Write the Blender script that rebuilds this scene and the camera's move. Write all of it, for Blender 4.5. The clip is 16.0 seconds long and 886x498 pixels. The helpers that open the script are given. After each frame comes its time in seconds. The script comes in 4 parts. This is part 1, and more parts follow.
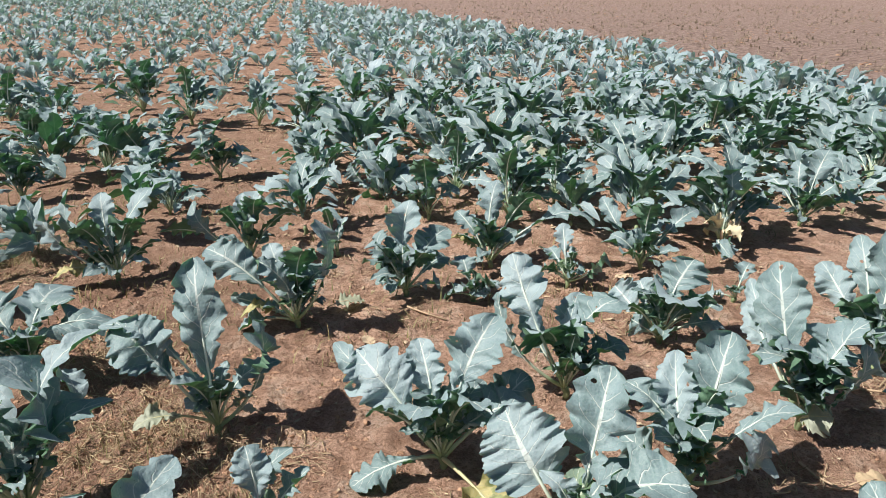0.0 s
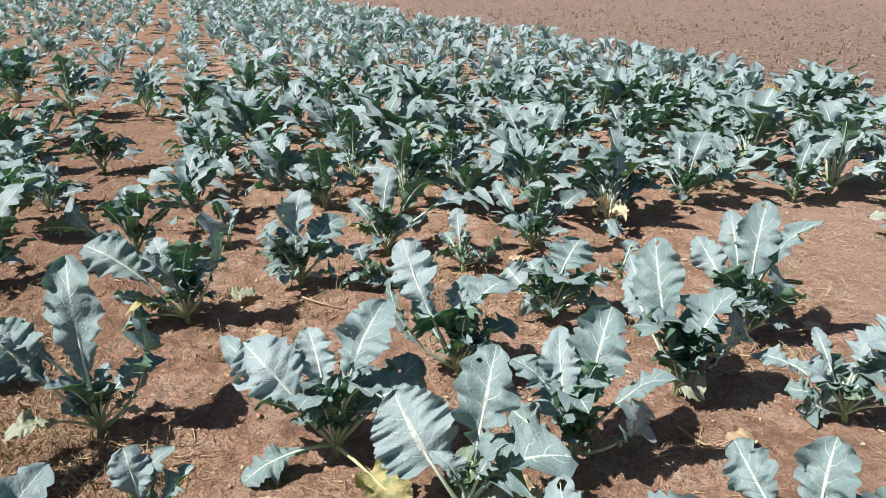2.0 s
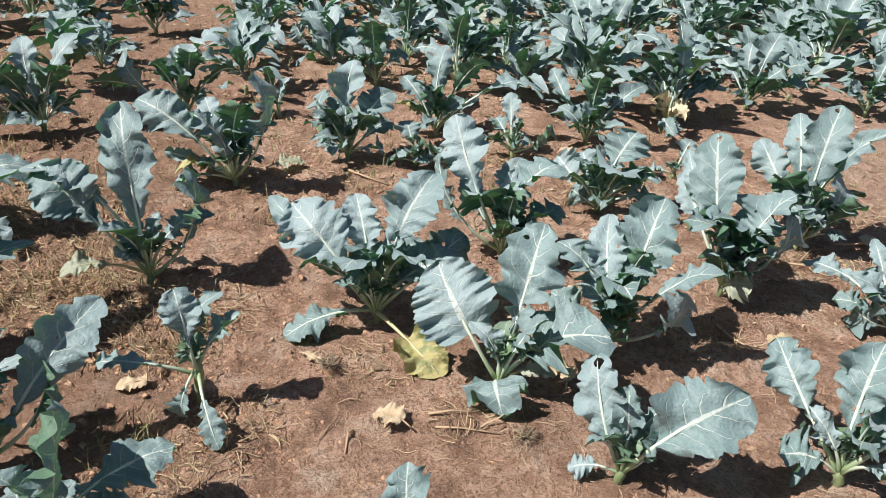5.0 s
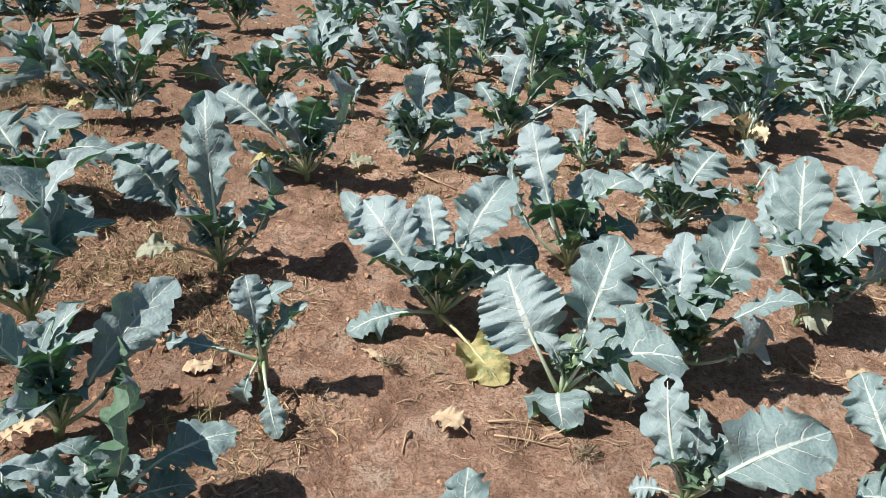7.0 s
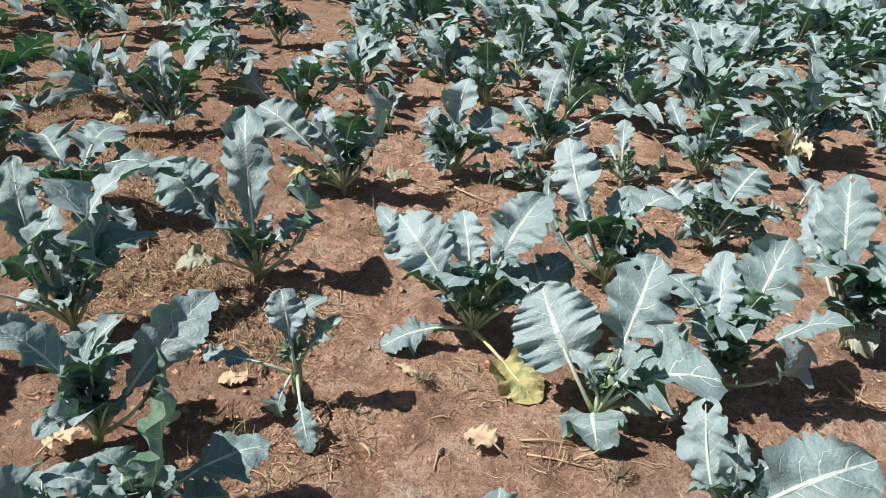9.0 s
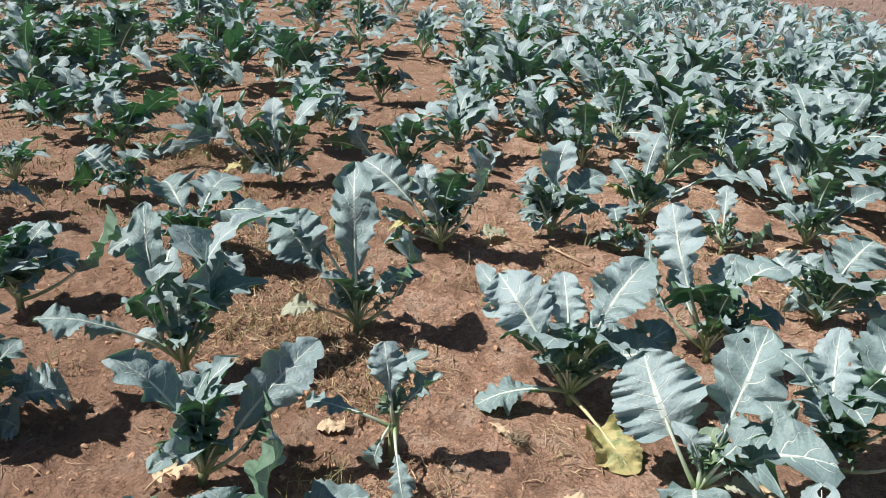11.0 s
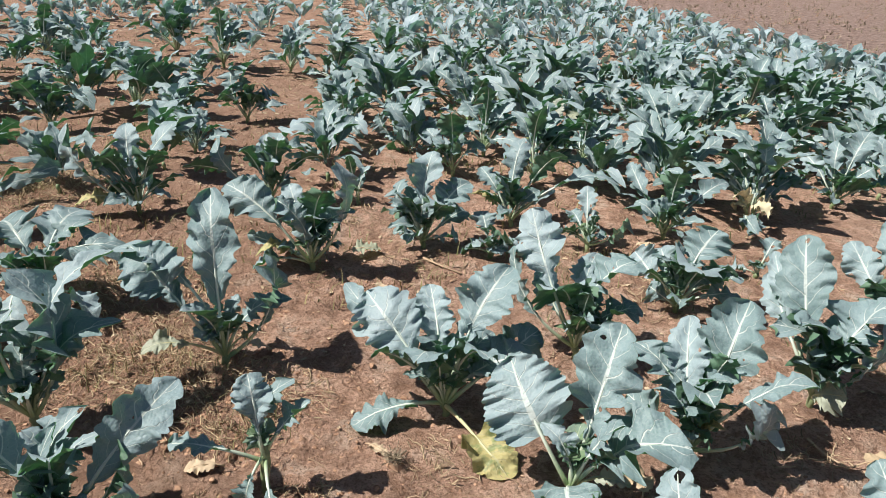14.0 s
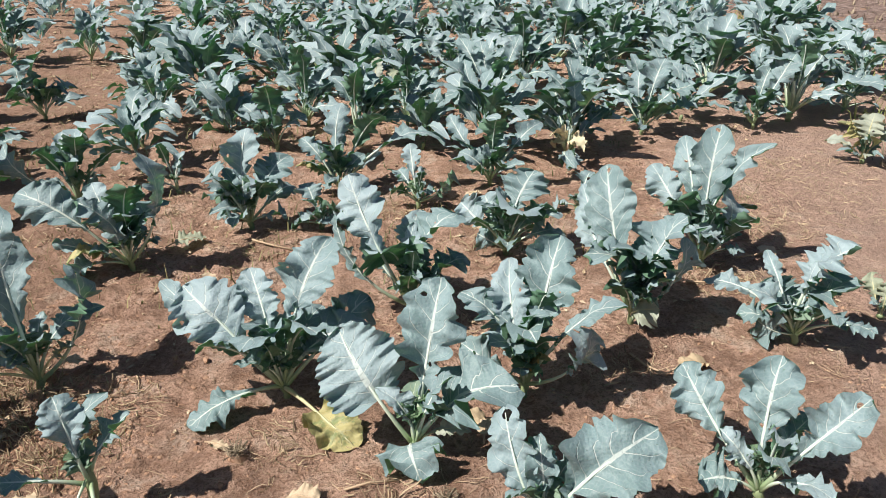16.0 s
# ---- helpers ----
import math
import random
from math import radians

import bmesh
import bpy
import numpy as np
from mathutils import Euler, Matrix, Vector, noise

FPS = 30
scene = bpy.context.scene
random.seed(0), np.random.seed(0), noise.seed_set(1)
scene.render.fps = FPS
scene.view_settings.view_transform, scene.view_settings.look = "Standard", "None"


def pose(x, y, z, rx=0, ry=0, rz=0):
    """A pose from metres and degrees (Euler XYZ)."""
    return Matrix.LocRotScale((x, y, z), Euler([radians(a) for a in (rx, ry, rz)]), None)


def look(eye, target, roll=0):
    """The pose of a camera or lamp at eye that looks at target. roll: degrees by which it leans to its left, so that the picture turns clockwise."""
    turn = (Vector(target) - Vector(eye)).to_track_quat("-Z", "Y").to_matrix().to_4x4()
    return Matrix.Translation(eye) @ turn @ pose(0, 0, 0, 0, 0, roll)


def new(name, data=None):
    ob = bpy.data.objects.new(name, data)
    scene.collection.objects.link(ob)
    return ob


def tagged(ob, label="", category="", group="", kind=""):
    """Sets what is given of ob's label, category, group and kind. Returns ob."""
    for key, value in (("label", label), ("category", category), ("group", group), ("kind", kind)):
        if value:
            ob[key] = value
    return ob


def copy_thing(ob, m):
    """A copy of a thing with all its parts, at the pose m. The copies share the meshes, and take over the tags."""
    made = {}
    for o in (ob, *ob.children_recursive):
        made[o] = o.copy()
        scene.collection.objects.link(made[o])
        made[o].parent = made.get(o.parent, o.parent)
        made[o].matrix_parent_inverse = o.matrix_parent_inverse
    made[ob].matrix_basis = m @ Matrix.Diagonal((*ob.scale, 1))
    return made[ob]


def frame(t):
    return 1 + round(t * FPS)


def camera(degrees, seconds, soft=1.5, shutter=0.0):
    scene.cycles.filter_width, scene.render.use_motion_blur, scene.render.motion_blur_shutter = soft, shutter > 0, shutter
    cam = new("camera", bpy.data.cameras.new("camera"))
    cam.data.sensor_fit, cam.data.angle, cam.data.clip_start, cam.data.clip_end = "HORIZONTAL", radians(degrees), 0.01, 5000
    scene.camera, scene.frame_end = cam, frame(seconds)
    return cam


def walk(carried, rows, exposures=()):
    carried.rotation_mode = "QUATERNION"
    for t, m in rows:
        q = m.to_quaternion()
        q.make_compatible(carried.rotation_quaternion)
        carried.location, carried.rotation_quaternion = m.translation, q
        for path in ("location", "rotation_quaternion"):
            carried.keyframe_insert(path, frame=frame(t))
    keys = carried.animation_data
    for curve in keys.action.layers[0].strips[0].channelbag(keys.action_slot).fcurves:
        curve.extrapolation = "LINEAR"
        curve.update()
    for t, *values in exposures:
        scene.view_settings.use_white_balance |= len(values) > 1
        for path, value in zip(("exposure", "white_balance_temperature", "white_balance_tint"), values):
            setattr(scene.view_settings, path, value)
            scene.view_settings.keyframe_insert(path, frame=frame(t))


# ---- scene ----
cam = camera(62.9, 16.0, soft=0.4)
PATH = [
    (0, (0.047, -0.149, 1.619), (0.027, 1.719, 0.903), 0.0),
    (0.5, (0.066, -0.123, 1.607), (0.163, 1.731, 0.861), 0.3),
    (1, (0.112, -0.144, 1.62), (0.28, 1.701, 0.865), -0.2),
    (1.5, (0.135, -0.158, 1.608), (0.398, 1.679, 0.861), 1.5),
    (2, (0.127, -0.163, 1.612), (0.354, 1.68, 0.869), 0.7),
    (2.5, (0.131, -0.18, 1.617), (0.397, 1.669, 0.902), 1.0),
    (3, (0.145, -0.191, 1.605), (0.489, 1.626, 0.842), 1.5),
    (3.5, (0.125, -0.189, 1.566), (0.434, 1.594, 0.714), 2.8),
    (4, (0.102, -0.181, 1.535), (0.319, 1.563, 0.58), 4.6),
    (4.2, (0.107, -0.166, 1.534), (0.277, 1.553, 0.526), 3.8),
    (6.3, (0.06, -0.167, 1.491), (0.087, 1.584, 0.525), 5.9),
    (6.5, (0.058, -0.167, 1.491), (0.052, 1.584, 0.524), 5.7),
    (7, (0.049, -0.157, 1.487), (0.018, 1.585, 0.506), 5.6),
    (7.5, (0.051, -0.134, 1.478), (-0.078, 1.571, 0.44), 4.5),
    (8, (0.039, -0.136, 1.483), (-0.118, 1.584, 0.475), 4.6),
    (8.5, (0.038, -0.141, 1.49), (-0.096, 1.592, 0.5), 4.9),
    (9, (0.051, -0.147, 1.495), (-0.082, 1.603, 0.535), 4.7),
    (9.5, (0.019, -0.158, 1.503), (-0.173, 1.611, 0.589), 4.3),
    (10, (-0.006, -0.175, 1.513), (-0.331, 1.585, 0.621), 3.7),
    (10.2, (-0.014, -0.175, 1.511), (-0.348, 1.593, 0.639), 3.9),
    (12.3, (0.01, -0.159, 1.53), (-0.417, 1.61, 0.7), 3.8),
    (12.5, (0.018, -0.152, 1.533), (-0.36, 1.63, 0.707), 3.6),
    (13, (0.028, -0.144, 1.544), (-0.202, 1.678, 0.75), 3.9),
    (13.5, (0.041, -0.141, 1.541), (-0.129, 1.697, 0.77), 3.3),
    (14, (0.076, -0.139, 1.539), (-0.006, 1.691, 0.738), 3.4),
    (14.5, (0.115, -0.12, 1.552), (0.2, 1.719, 0.768), 2.6),
    (15, (0.132, -0.133, 1.549), (0.291, 1.693, 0.749), 1.5),
    (15.5, (0.128, -0.12, 1.546), (0.244, 1.692, 0.708), 0.8),
    (16, (0.23, -0.121, 1.549), (0.521, 1.648, 0.664), -0.3),
]
walk(cam, [(t, look(eye, target, roll)) for t, eye, target, roll in PATH])

# ---- light ----
SUN_FROM = Vector((-0.60, -0.13, 0.79)).normalized()
world = bpy.data.worlds.new("sky")
scene.world = world
world.use_nodes = True
wn = world.node_tree
sky = wn.nodes.new("ShaderNodeTexSky")
sky.sky_type, sky.sun_disc = "NISHITA", False
sky.sun_elevation = math.asin(SUN_FROM.z)
sky.sun_rotation = math.atan2(SUN_FROM.x, SUN_FROM.y)
wn.links.new(sky.outputs[0], wn.nodes["Background"].inputs[0])
wn.nodes["Background"].inputs[1].default_value = 0.044
sun_data = bpy.data.lights.new("sun", "SUN")
sun_data.energy, sun_data.angle, sun_data.color = 5.0, radians(0.7), (1.0, 0.95, 0.87)
sun = new("sun", sun_data)
sun.matrix_world = look(SUN_FROM * 30, (0, 0, 0))
scene.view_settings.exposure = 0.29

# ---- materials ----
class Nodes:
    """A thin wrapper that builds a node tree line by line."""

    def __init__(self, name):
        self.mat = bpy.data.materials.new(name)
        self.mat.use_nodes = True
        self.tree = self.mat.node_tree
        self.bsdf = self.tree.nodes["Principled BSDF"]
        self.final = self.tree.nodes["Material Output"]

    def put(self, socket, value):
        if isinstance(value, bpy.types.NodeSocket):
            self.tree.links.new(value, socket)
        elif value is not None:
            socket.default_value = value

    def math(self, op, a, b=None, c=None, clamp=False):
        n = self.tree.nodes.new("ShaderNodeMath")
        n.operation, n.use_clamp = op, clamp
        for i, v in enumerate((a, b, c)):
            self.put(n.inputs[i], v)
        return n.outputs[0]

    def noise(self, vector, scale, detail=4.0, rough=0.55, distort=0.0):
        n = self.tree.nodes.new("ShaderNodeTexNoise")
        self.put(n.inputs["Vector"], vector)
        n.inputs["Scale"].default_value, n.inputs["Detail"].default_value = scale, detail
        n.inputs["Roughness"].default_value, n.inputs["Distortion"].default_value = rough, distort
        return n.outputs["Fac"]

    def voronoi(self, vector, scale, feature="F1"):
        n = self.tree.nodes.new("ShaderNodeTexVoronoi")
        n.feature = feature
        self.put(n.inputs["Vector"], vector)
        n.inputs["Scale"].default_value = scale
        return n.outputs["Distance"]

    def ramp(self, fac, *stops):
        n = self.tree.nodes.new("ShaderNodeValToRGB")
        self.put(n.inputs[0], fac)
        el = n.color_ramp.elements
        while len(el) < len(stops):
            el.new(0.5)
        for e, (p, c) in zip(el, stops):
            e.position = p
            e.color = (*c, 1) if not isinstance(c, (int, float)) else (c, c, c, 1)
        return n.outputs[0]

    def mix(self, fac, a, b, blend="MIX"):
        n = self.tree.nodes.new("ShaderNodeMix")
        n.data_type, n.blend_type = "RGBA", blend
        self.put(n.inputs[0], fac)
        self.put(n.inputs[6], (*a, 1) if isinstance(a, tuple) else a)
        self.put(n.inputs[7], (*b, 1) if isinstance(b, tuple) else b)
        return n.outputs[2]

    def bump(self, height, strength, distance, normal=None):
        n = self.tree.nodes.new("ShaderNodeBump")
        n.inputs["Strength"].default_value, n.inputs["Distance"].default_value = strength, distance
        self.put(n.inputs["Height"], height)
        self.put(n.inputs["Normal"], normal)
        return n.outputs[0]

    def place(self, output="Object"):
        return self.tree.nodes.new("ShaderNodeTexCoord").outputs[output]

    def position(self):
        return self.tree.nodes.new("ShaderNodeNewGeometry").outputs["Position"]

    def random(self):
        return self.tree.nodes.new("ShaderNodeObjectInfo").outputs["Random"]

    def island(self):
        return self.tree.nodes.new("ShaderNodeNewGeometry").outputs["Random Per Island"]

    def surface(self, colour, rough, normal=None, specular=0.5):
        self.put(self.bsdf.inputs["Base Color"], (*colour, 1) if isinstance(colour, tuple) else colour)
        self.put(self.bsdf.inputs["Roughness"], rough)
        self.put(self.bsdf.inputs["Normal"], normal)
        self.bsdf.inputs["Specular IOR Level"].default_value = specular
        return self.mat

    def see_through(self, colour, share, normal=None):
        """Light that shines through a thin leaf."""
        thin = self.tree.nodes.new("ShaderNodeBsdfTranslucent")
        self.put(thin.inputs[0], (*colour, 1) if isinstance(colour, tuple) else colour)
        self.put(thin.inputs["Normal"], normal)
        both = self.tree.nodes.new("ShaderNodeMixShader")
        both.inputs[0].default_value = share
        self.tree.links.new(self.bsdf.outputs[0], both.inputs[1])
        self.tree.links.new(thin.outputs[0], both.inputs[2])
        self.tree.links.new(both.outputs[0], self.final.inputs["Surface"])
        return self.mat


def leaf_material(name, green, bloom, vein, through_colour, vein_share=0.8, spots=None, rough=0.58, white=1.0, holes=True, joined=False, share=0.30):
    """Waxy brassica leaf: bluish bloom over green, pale veins that branch from the midrib, faint blisters, nicks and specks."""
    n = Nodes(name)
    uv = n.place("UV")
    split = n.tree.nodes.new("ShaderNodeSeparateXYZ")
    n.put(split.inputs[0], uv)
    along, across = split.outputs[0], split.outputs[1]
    spot = n.place("Object")
    chance = n.island() if joined else n.random()
    wob = n.noise(spot, 14.0, 3.0)
    side = n.math("ABSOLUTE", n.math("SUBTRACT", across, 0.5))
    side = n.math("MULTIPLY", side, 2.0)
    phase = n.math("MULTIPLY", along, 6.0)
    phase = n.math("SUBTRACT", phase, n.math("MULTIPLY", n.math("POWER", side, 1.25), 1.5))
    phase = n.math("ADD", phase, n.math("MULTIPLY", wob, 0.55))
    phase = n.math("ADD", phase, n.math("GREATER_THAN", across, 0.5))
    phase = n.math("ADD", phase, n.math("MULTIPLY", n.math("GREATER_THAN", across, 0.5), -0.55))
    tri = n.math("ABSOLUTE", n.math("SUBTRACT", n.math("FRACT", phase), 0.5))
    thick = n.math("MULTIPLY_ADD", side, -0.036, 0.040)
    veins = n.math("DIVIDE", n.math("SUBTRACT", n.math("ADD", thick, 0.012), tri), 0.02, clamp=True)
    veins = n.math("MULTIPLY", veins, n.math("SUBTRACT", 1.0, n.math("POWER", side, 3.0), clamp=True))
    fine = n.voronoi(spot, 75.0, "DISTANCE_TO_EDGE")
    net = n.math("SUBTRACT", 1.0, n.math("MULTIPLY", fine, 9.0), clamp=True)
    big = n.noise(spot, 7.0, 3.0)
    shade = n.math("ADD", n.math("MULTIPLY", big, 0.8), n.math("MULTIPLY", chance, 0.42))
    colour = n.mix(n.math("ADD", shade, 0.14, clamp=True), green, bloom)
    # Sun glare put into the colour: randomly chosen leaves are tinted whitish.
    sun_glare = n.math("MULTIPLY", n.math("SUBTRACT", chance, 0.62, clamp=True), 1.5)
    colour = n.mix(n.math("MULTIPLY", sun_glare, white * 0.6), colour, (0.62, 0.73, 0.80))
    grain = n.noise(spot, 160.0, 2.0)
    colour = n.mix(n.math("MULTIPLY", grain, 0.35), colour, bloom)
    colour = n.mix(n.math("MULTIPLY", net, 0.13), colour, vein)
    if spots:
        blot = n.ramp(n.noise(spot, 30.0, 4.0), (0.50, 0.0), (0.62, 1.0))
        colour = n.mix(blot, colour, spots)
    keel = n.math("DIVIDE", n.math("SUBTRACT", n.math("MULTIPLY_ADD", along, -0.06, 0.10), side), 0.02, clamp=True)
    colour = n.mix(n.math("MULTIPLY", n.math("MAXIMUM", veins, keel), vein_share), colour, vein)
    specks = n.math("LESS_THAN", n.voronoi(spot, 42.0), 0.10)
    colour = n.mix(n.math("MULTIPLY", specks, 0.35), colour, (0.03, 0.05, 0.04))
    height = n.math("ADD", n.math("MULTIPLY", n.math("SUBTRACT", 1.0, veins), 0.6), n.math("MULTIPLY", n.noise(spot, 38.0, 3.0), 0.9))
    blister = n.voronoi(spot, 95.0)
    height = n.math("ADD", height, n.math("MULTIPLY", blister, -0.35))
    normal = n.bump(height, 0.6, 0.0065)
    n.surface(colour, n.math("MULTIPLY_ADD", grain, 0.2, rough - 0.1), normal, 0.62)
    if white > 0:
        n.bsdf.inputs["Sheen Weight"].default_value, n.bsdf.inputs["Sheen Roughness"].default_value = 0.2, 0.45
        n.bsdf.inputs["Sheen Tint"].default_value = (0.86, 0.93, 1.0, 1)
    n.see_through(n.mix(0.25, through_colour, colour), share)
    if holes:
        cell = n.tree.nodes.new("ShaderNodeTexVoronoi")
        cell.inputs["Scale"].default_value = 17.0
        n.put(cell.inputs["Vector"], spot)
        pick = n.tree.nodes.new("ShaderNodeSeparateColor")
        n.put(pick.inputs[0], cell.outputs["Color"])
        least = holes if holes is not True else 0.80
        size = n.math("MULTIPLY_ADD", n.math("SUBTRACT", pick.outputs[0], least, clamp=True), 0.6, 0.07)
        size = n.math("MULTIPLY", size, n.math("GREATER_THAN", pick.outputs[0], least))
        dist = n.math("ADD", cell.outputs["Distance"], n.math("MULTIPLY", n.math("SUBTRACT", n.noise(spot, 60.0, 2.0), 0.5), 0.22))
        eaten = n.math("LESS_THAN", dist, size)
        clear = n.tree.nodes.new("ShaderNodeBsdfTransparent")
        both = n.tree.nodes.new("ShaderNodeMixShader")
        n.put(both.inputs[0], eaten)
        n.tree.links.new(n.final.inputs["Surface"].links[0].from_socket, both.inputs[1])
        n.tree.links.new(clear.outputs[0], both.inputs[2])
        n.tree.links.new(both.outputs[0], n.final.inputs["Surface"])
    return n.mat


LEAF = {
    "n": leaf_material("broccoli_leaf", (0.060, 0.155, 0.132), (0.362, 0.480, 0.528), (0.78, 0.85, 0.82), (0.16, 0.52, 0.14)),
    "g": leaf_material("young_leaf", (0.11, 0.21, 0.08), (0.22, 0.34, 0.20), (0.50, 0.60, 0.38), (0.14, 0.28, 0.05)),
    "p": leaf_material("pale_old_leaf", (0.30, 0.40, 0.27), (0.48, 0.50, 0.38), (0.66, 0.66, 0.48), (0.30, 0.36, 0.12)),
    "y": leaf_material("yellow_leaf", (0.54, 0.47, 0.18), (0.68, 0.60, 0.30), (0.64, 0.62, 0.40), (0.40, 0.38, 0.12), 0.5, (0.33, 0.38, 0.17), 0.6, 0.0),
}
LEAF["r"] = LEAF["n"]
LEAF["h"] = leaf_material("holed_leaf", (0.060, 0.155, 0.132), (0.362, 0.480, 0.528), (0.78, 0.85, 0.82), (0.16, 0.52, 0.14), holes=0.36)


UNDER = leaf_material("leaf_underside", (0.100, 0.215, 0.140), (0.195, 0.330, 0.240), (0.42, 0.52, 0.38), (0.24, 0.52, 0.20), 0.55, None, 0.6, 0.0, share=0.45)
UNDER_HOLED = leaf_material("holed_underside", (0.100, 0.215, 0.140), (0.195, 0.330, 0.240), (0.42, 0.52, 0.38), (0.24, 0.52, 0.20), 0.55, None, 0.6, 0.0, 0.36, share=0.45)
UNDER_PALE = leaf_material("pale_underside", (0.30, 0.36, 0.18), (0.46, 0.46, 0.26), (0.60, 0.60, 0.40), (0.42, 0.46, 0.18), 0.5, None, 0.6, 0.0, share=0.4)


def stalk_material(name, low, high):
    n = Nodes(name)
    spot = n.place()
    tone = n.math("ADD", n.noise(spot, 25.0, 3.0), n.math("MULTIPLY", n.random(), 0.3))
    normal = n.bump(n.noise(spot, 120.0, 2.0), 0.3, 0.002)
    n.surface(n.mix(n.math("SUBTRACT", tone, 0.2, clamp=True), low, high), 0.5, normal)
    return n.mat




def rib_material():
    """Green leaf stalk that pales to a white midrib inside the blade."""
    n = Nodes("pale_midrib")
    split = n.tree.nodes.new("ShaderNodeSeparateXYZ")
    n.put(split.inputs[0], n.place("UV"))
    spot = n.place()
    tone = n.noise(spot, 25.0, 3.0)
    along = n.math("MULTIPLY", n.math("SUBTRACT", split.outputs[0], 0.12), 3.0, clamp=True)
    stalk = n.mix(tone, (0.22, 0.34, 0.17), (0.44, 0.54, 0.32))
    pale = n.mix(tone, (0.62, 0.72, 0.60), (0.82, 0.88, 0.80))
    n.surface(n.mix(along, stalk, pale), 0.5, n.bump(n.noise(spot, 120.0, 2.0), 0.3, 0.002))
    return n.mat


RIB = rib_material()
RIB_YELLOW = stalk_material("yellow_midrib", (0.55, 0.52, 0.28), (0.68, 0.64, 0.40))
STEM = stalk_material("green_stem", (0.17, 0.25, 0.12), (0.36, 0.40, 0.22))


def soil_material():
    n = Nodes("dry_red_soil")
    spot = n.position()
    wide = n.noise(spot, 0.55, 4.0)
    mid = n.noise(spot, 5.5, 6.0, 0.62)
    fine = n.noise(spot, 42.0, 8.0, 0.75)
    grit = n.noise(spot, 130.0, 6.0, 0.75)
    colour = n.ramp(mid, (0.33, (0.167, 0.0983, 0.0722)), (0.43, (0.444, 0.269, 0.194)), (0.53, (0.71, 0.454, 0.341)), (0.66, (0.748, 0.595, 0.486)))
    colour = n.mix(n.ramp(wide, (0.38, 0.0), (0.60, 0.45)), colour, (0.651, 0.424, 0.317))
    colour = n.mix(n.ramp(fine, (0.39, 0.6), (0.48, 0.0)), colour, (0.266, 0.146, 0.0942))
    colour = n.mix(n.ramp(grit, (0.50, 0.0), (0.64, 0.6)), colour, (0.748, 0.505, 0.371))
    colour = n.mix(n.ramp(grit, (0.36, 0.5), (0.46, 0.0)), colour, (0.246, 0.131, 0.0827))
    crumbs = n.ramp(n.voronoi(spot, 55.0), (0.10, 1.0), (0.22, 0.0))
    rare = n.math("GREATER_THAN", n.noise(spot, 11.0, 2.0), 0.56)
    colour = n.mix(n.math("MULTIPLY", n.math("MULTIPLY", crumbs, rare), 0.5), colour, (0.493, 0.364, 0.261))
    # Small hollows: their shade is painted into the colour besides the bump.
    shaded_pits = n.ramp(n.noise(spot, 75.0, 3.0, 0.6), (0.38, 0.5), (0.45, 0.0))
    colour = n.mix(shaded_pits, colour, (0.276, 0.146, 0.0898))
    crumbly = n.ramp(n.noise(spot, 20.0, 6.0, 0.7), (0.41, 0.5), (0.48, 0.0))
    colour = n.mix(crumbly, colour, (0.375, 0.207, 0.134))
    # Dark noise patches paint plant shade, and some mulch, into the soil colour.
    shade_and_mulch = n.ramp(n.noise(spot, 2.3, 5.0, 0.65, 0.6), (0.55, 0.0), (0.66, 0.4))
    colour = n.mix(shade_and_mulch, colour, n.mix(fine, (0.138, 0.0757, 0.0528), (0.335, 0.202, 0.143)))
    where = n.tree.nodes.new("ShaderNodeSeparateXYZ")
    n.put(where.inputs[0], spot)
    beyond = n.math("MULTIPLY_ADD", where.outputs[1], 0.407, where.outputs[0])
    beyond = n.math("ADD", beyond, n.math("MULTIPLY", wide, 1.2))
    beyond = n.math("MULTIPLY", n.math("SUBTRACT", beyond, 10.2), 1.5, clamp=True)
    trodden = n.math("MULTIPLY_ADD", where.outputs[1], -0.25, where.outputs[0])
    trodden = n.math("ADD", trodden, n.math("MULTIPLY", wide, 1.0))
    trodden = n.math("MULTIPLY", n.math("SUBTRACT", trodden, 1.75), 1.2, clamp=True)
    colour = n.mix(n.math("MULTIPLY", trodden, 0.6), colour, (0.592, 0.414, 0.339))
    loose = n.math("ADD", n.math("MULTIPLY_ADD", where.outputs[1], -0.16, n.math("MULTIPLY", where.outputs[0], -1.0)), n.math("MULTIPLY", n.noise(spot, 2.0, 3.0), 0.9))
    loose = n.math("MULTIPLY", n.math("SUBTRACT", loose, 0.62), 2.5, clamp=True)
    colour = n.mix(n.math("MULTIPLY", loose, 0.55), colour, n.mix(fine, (0.167, 0.0957, 0.066), (0.513, 0.313, 0.218)))
    fallow = n.ramp(mid, (0.34, (0.2, 0.135, 0.112)), (0.5, (0.36, 0.25, 0.212)), (0.68, (0.5, 0.365, 0.321)))
    fallow = n.mix(n.ramp(fine, (0.36, 0.6), (0.48, 0.0)), fallow, (0.17, 0.11, 0.091))
    fallow = n.mix(n.ramp(n.noise(spot, 8.0, 4.0, 0.7), (0.40, 0.65), (0.49, 0.0)), fallow, (0.15, 0.10, 0.085))
    fallow = n.mix(n.ramp(n.noise(spot, 13.0, 3.0, 0.6), (0.55, 0.0), (0.63, 0.7)), fallow, (0.62, 0.49, 0.42))
    colour = n.mix(beyond, colour, fallow)
    height = n.math("ADD", n.math("MULTIPLY", mid, 0.8), n.math("MULTIPLY", fine, 0.95))
    height = n.math("ADD", height, n.math("MULTIPLY", grit, 0.30))
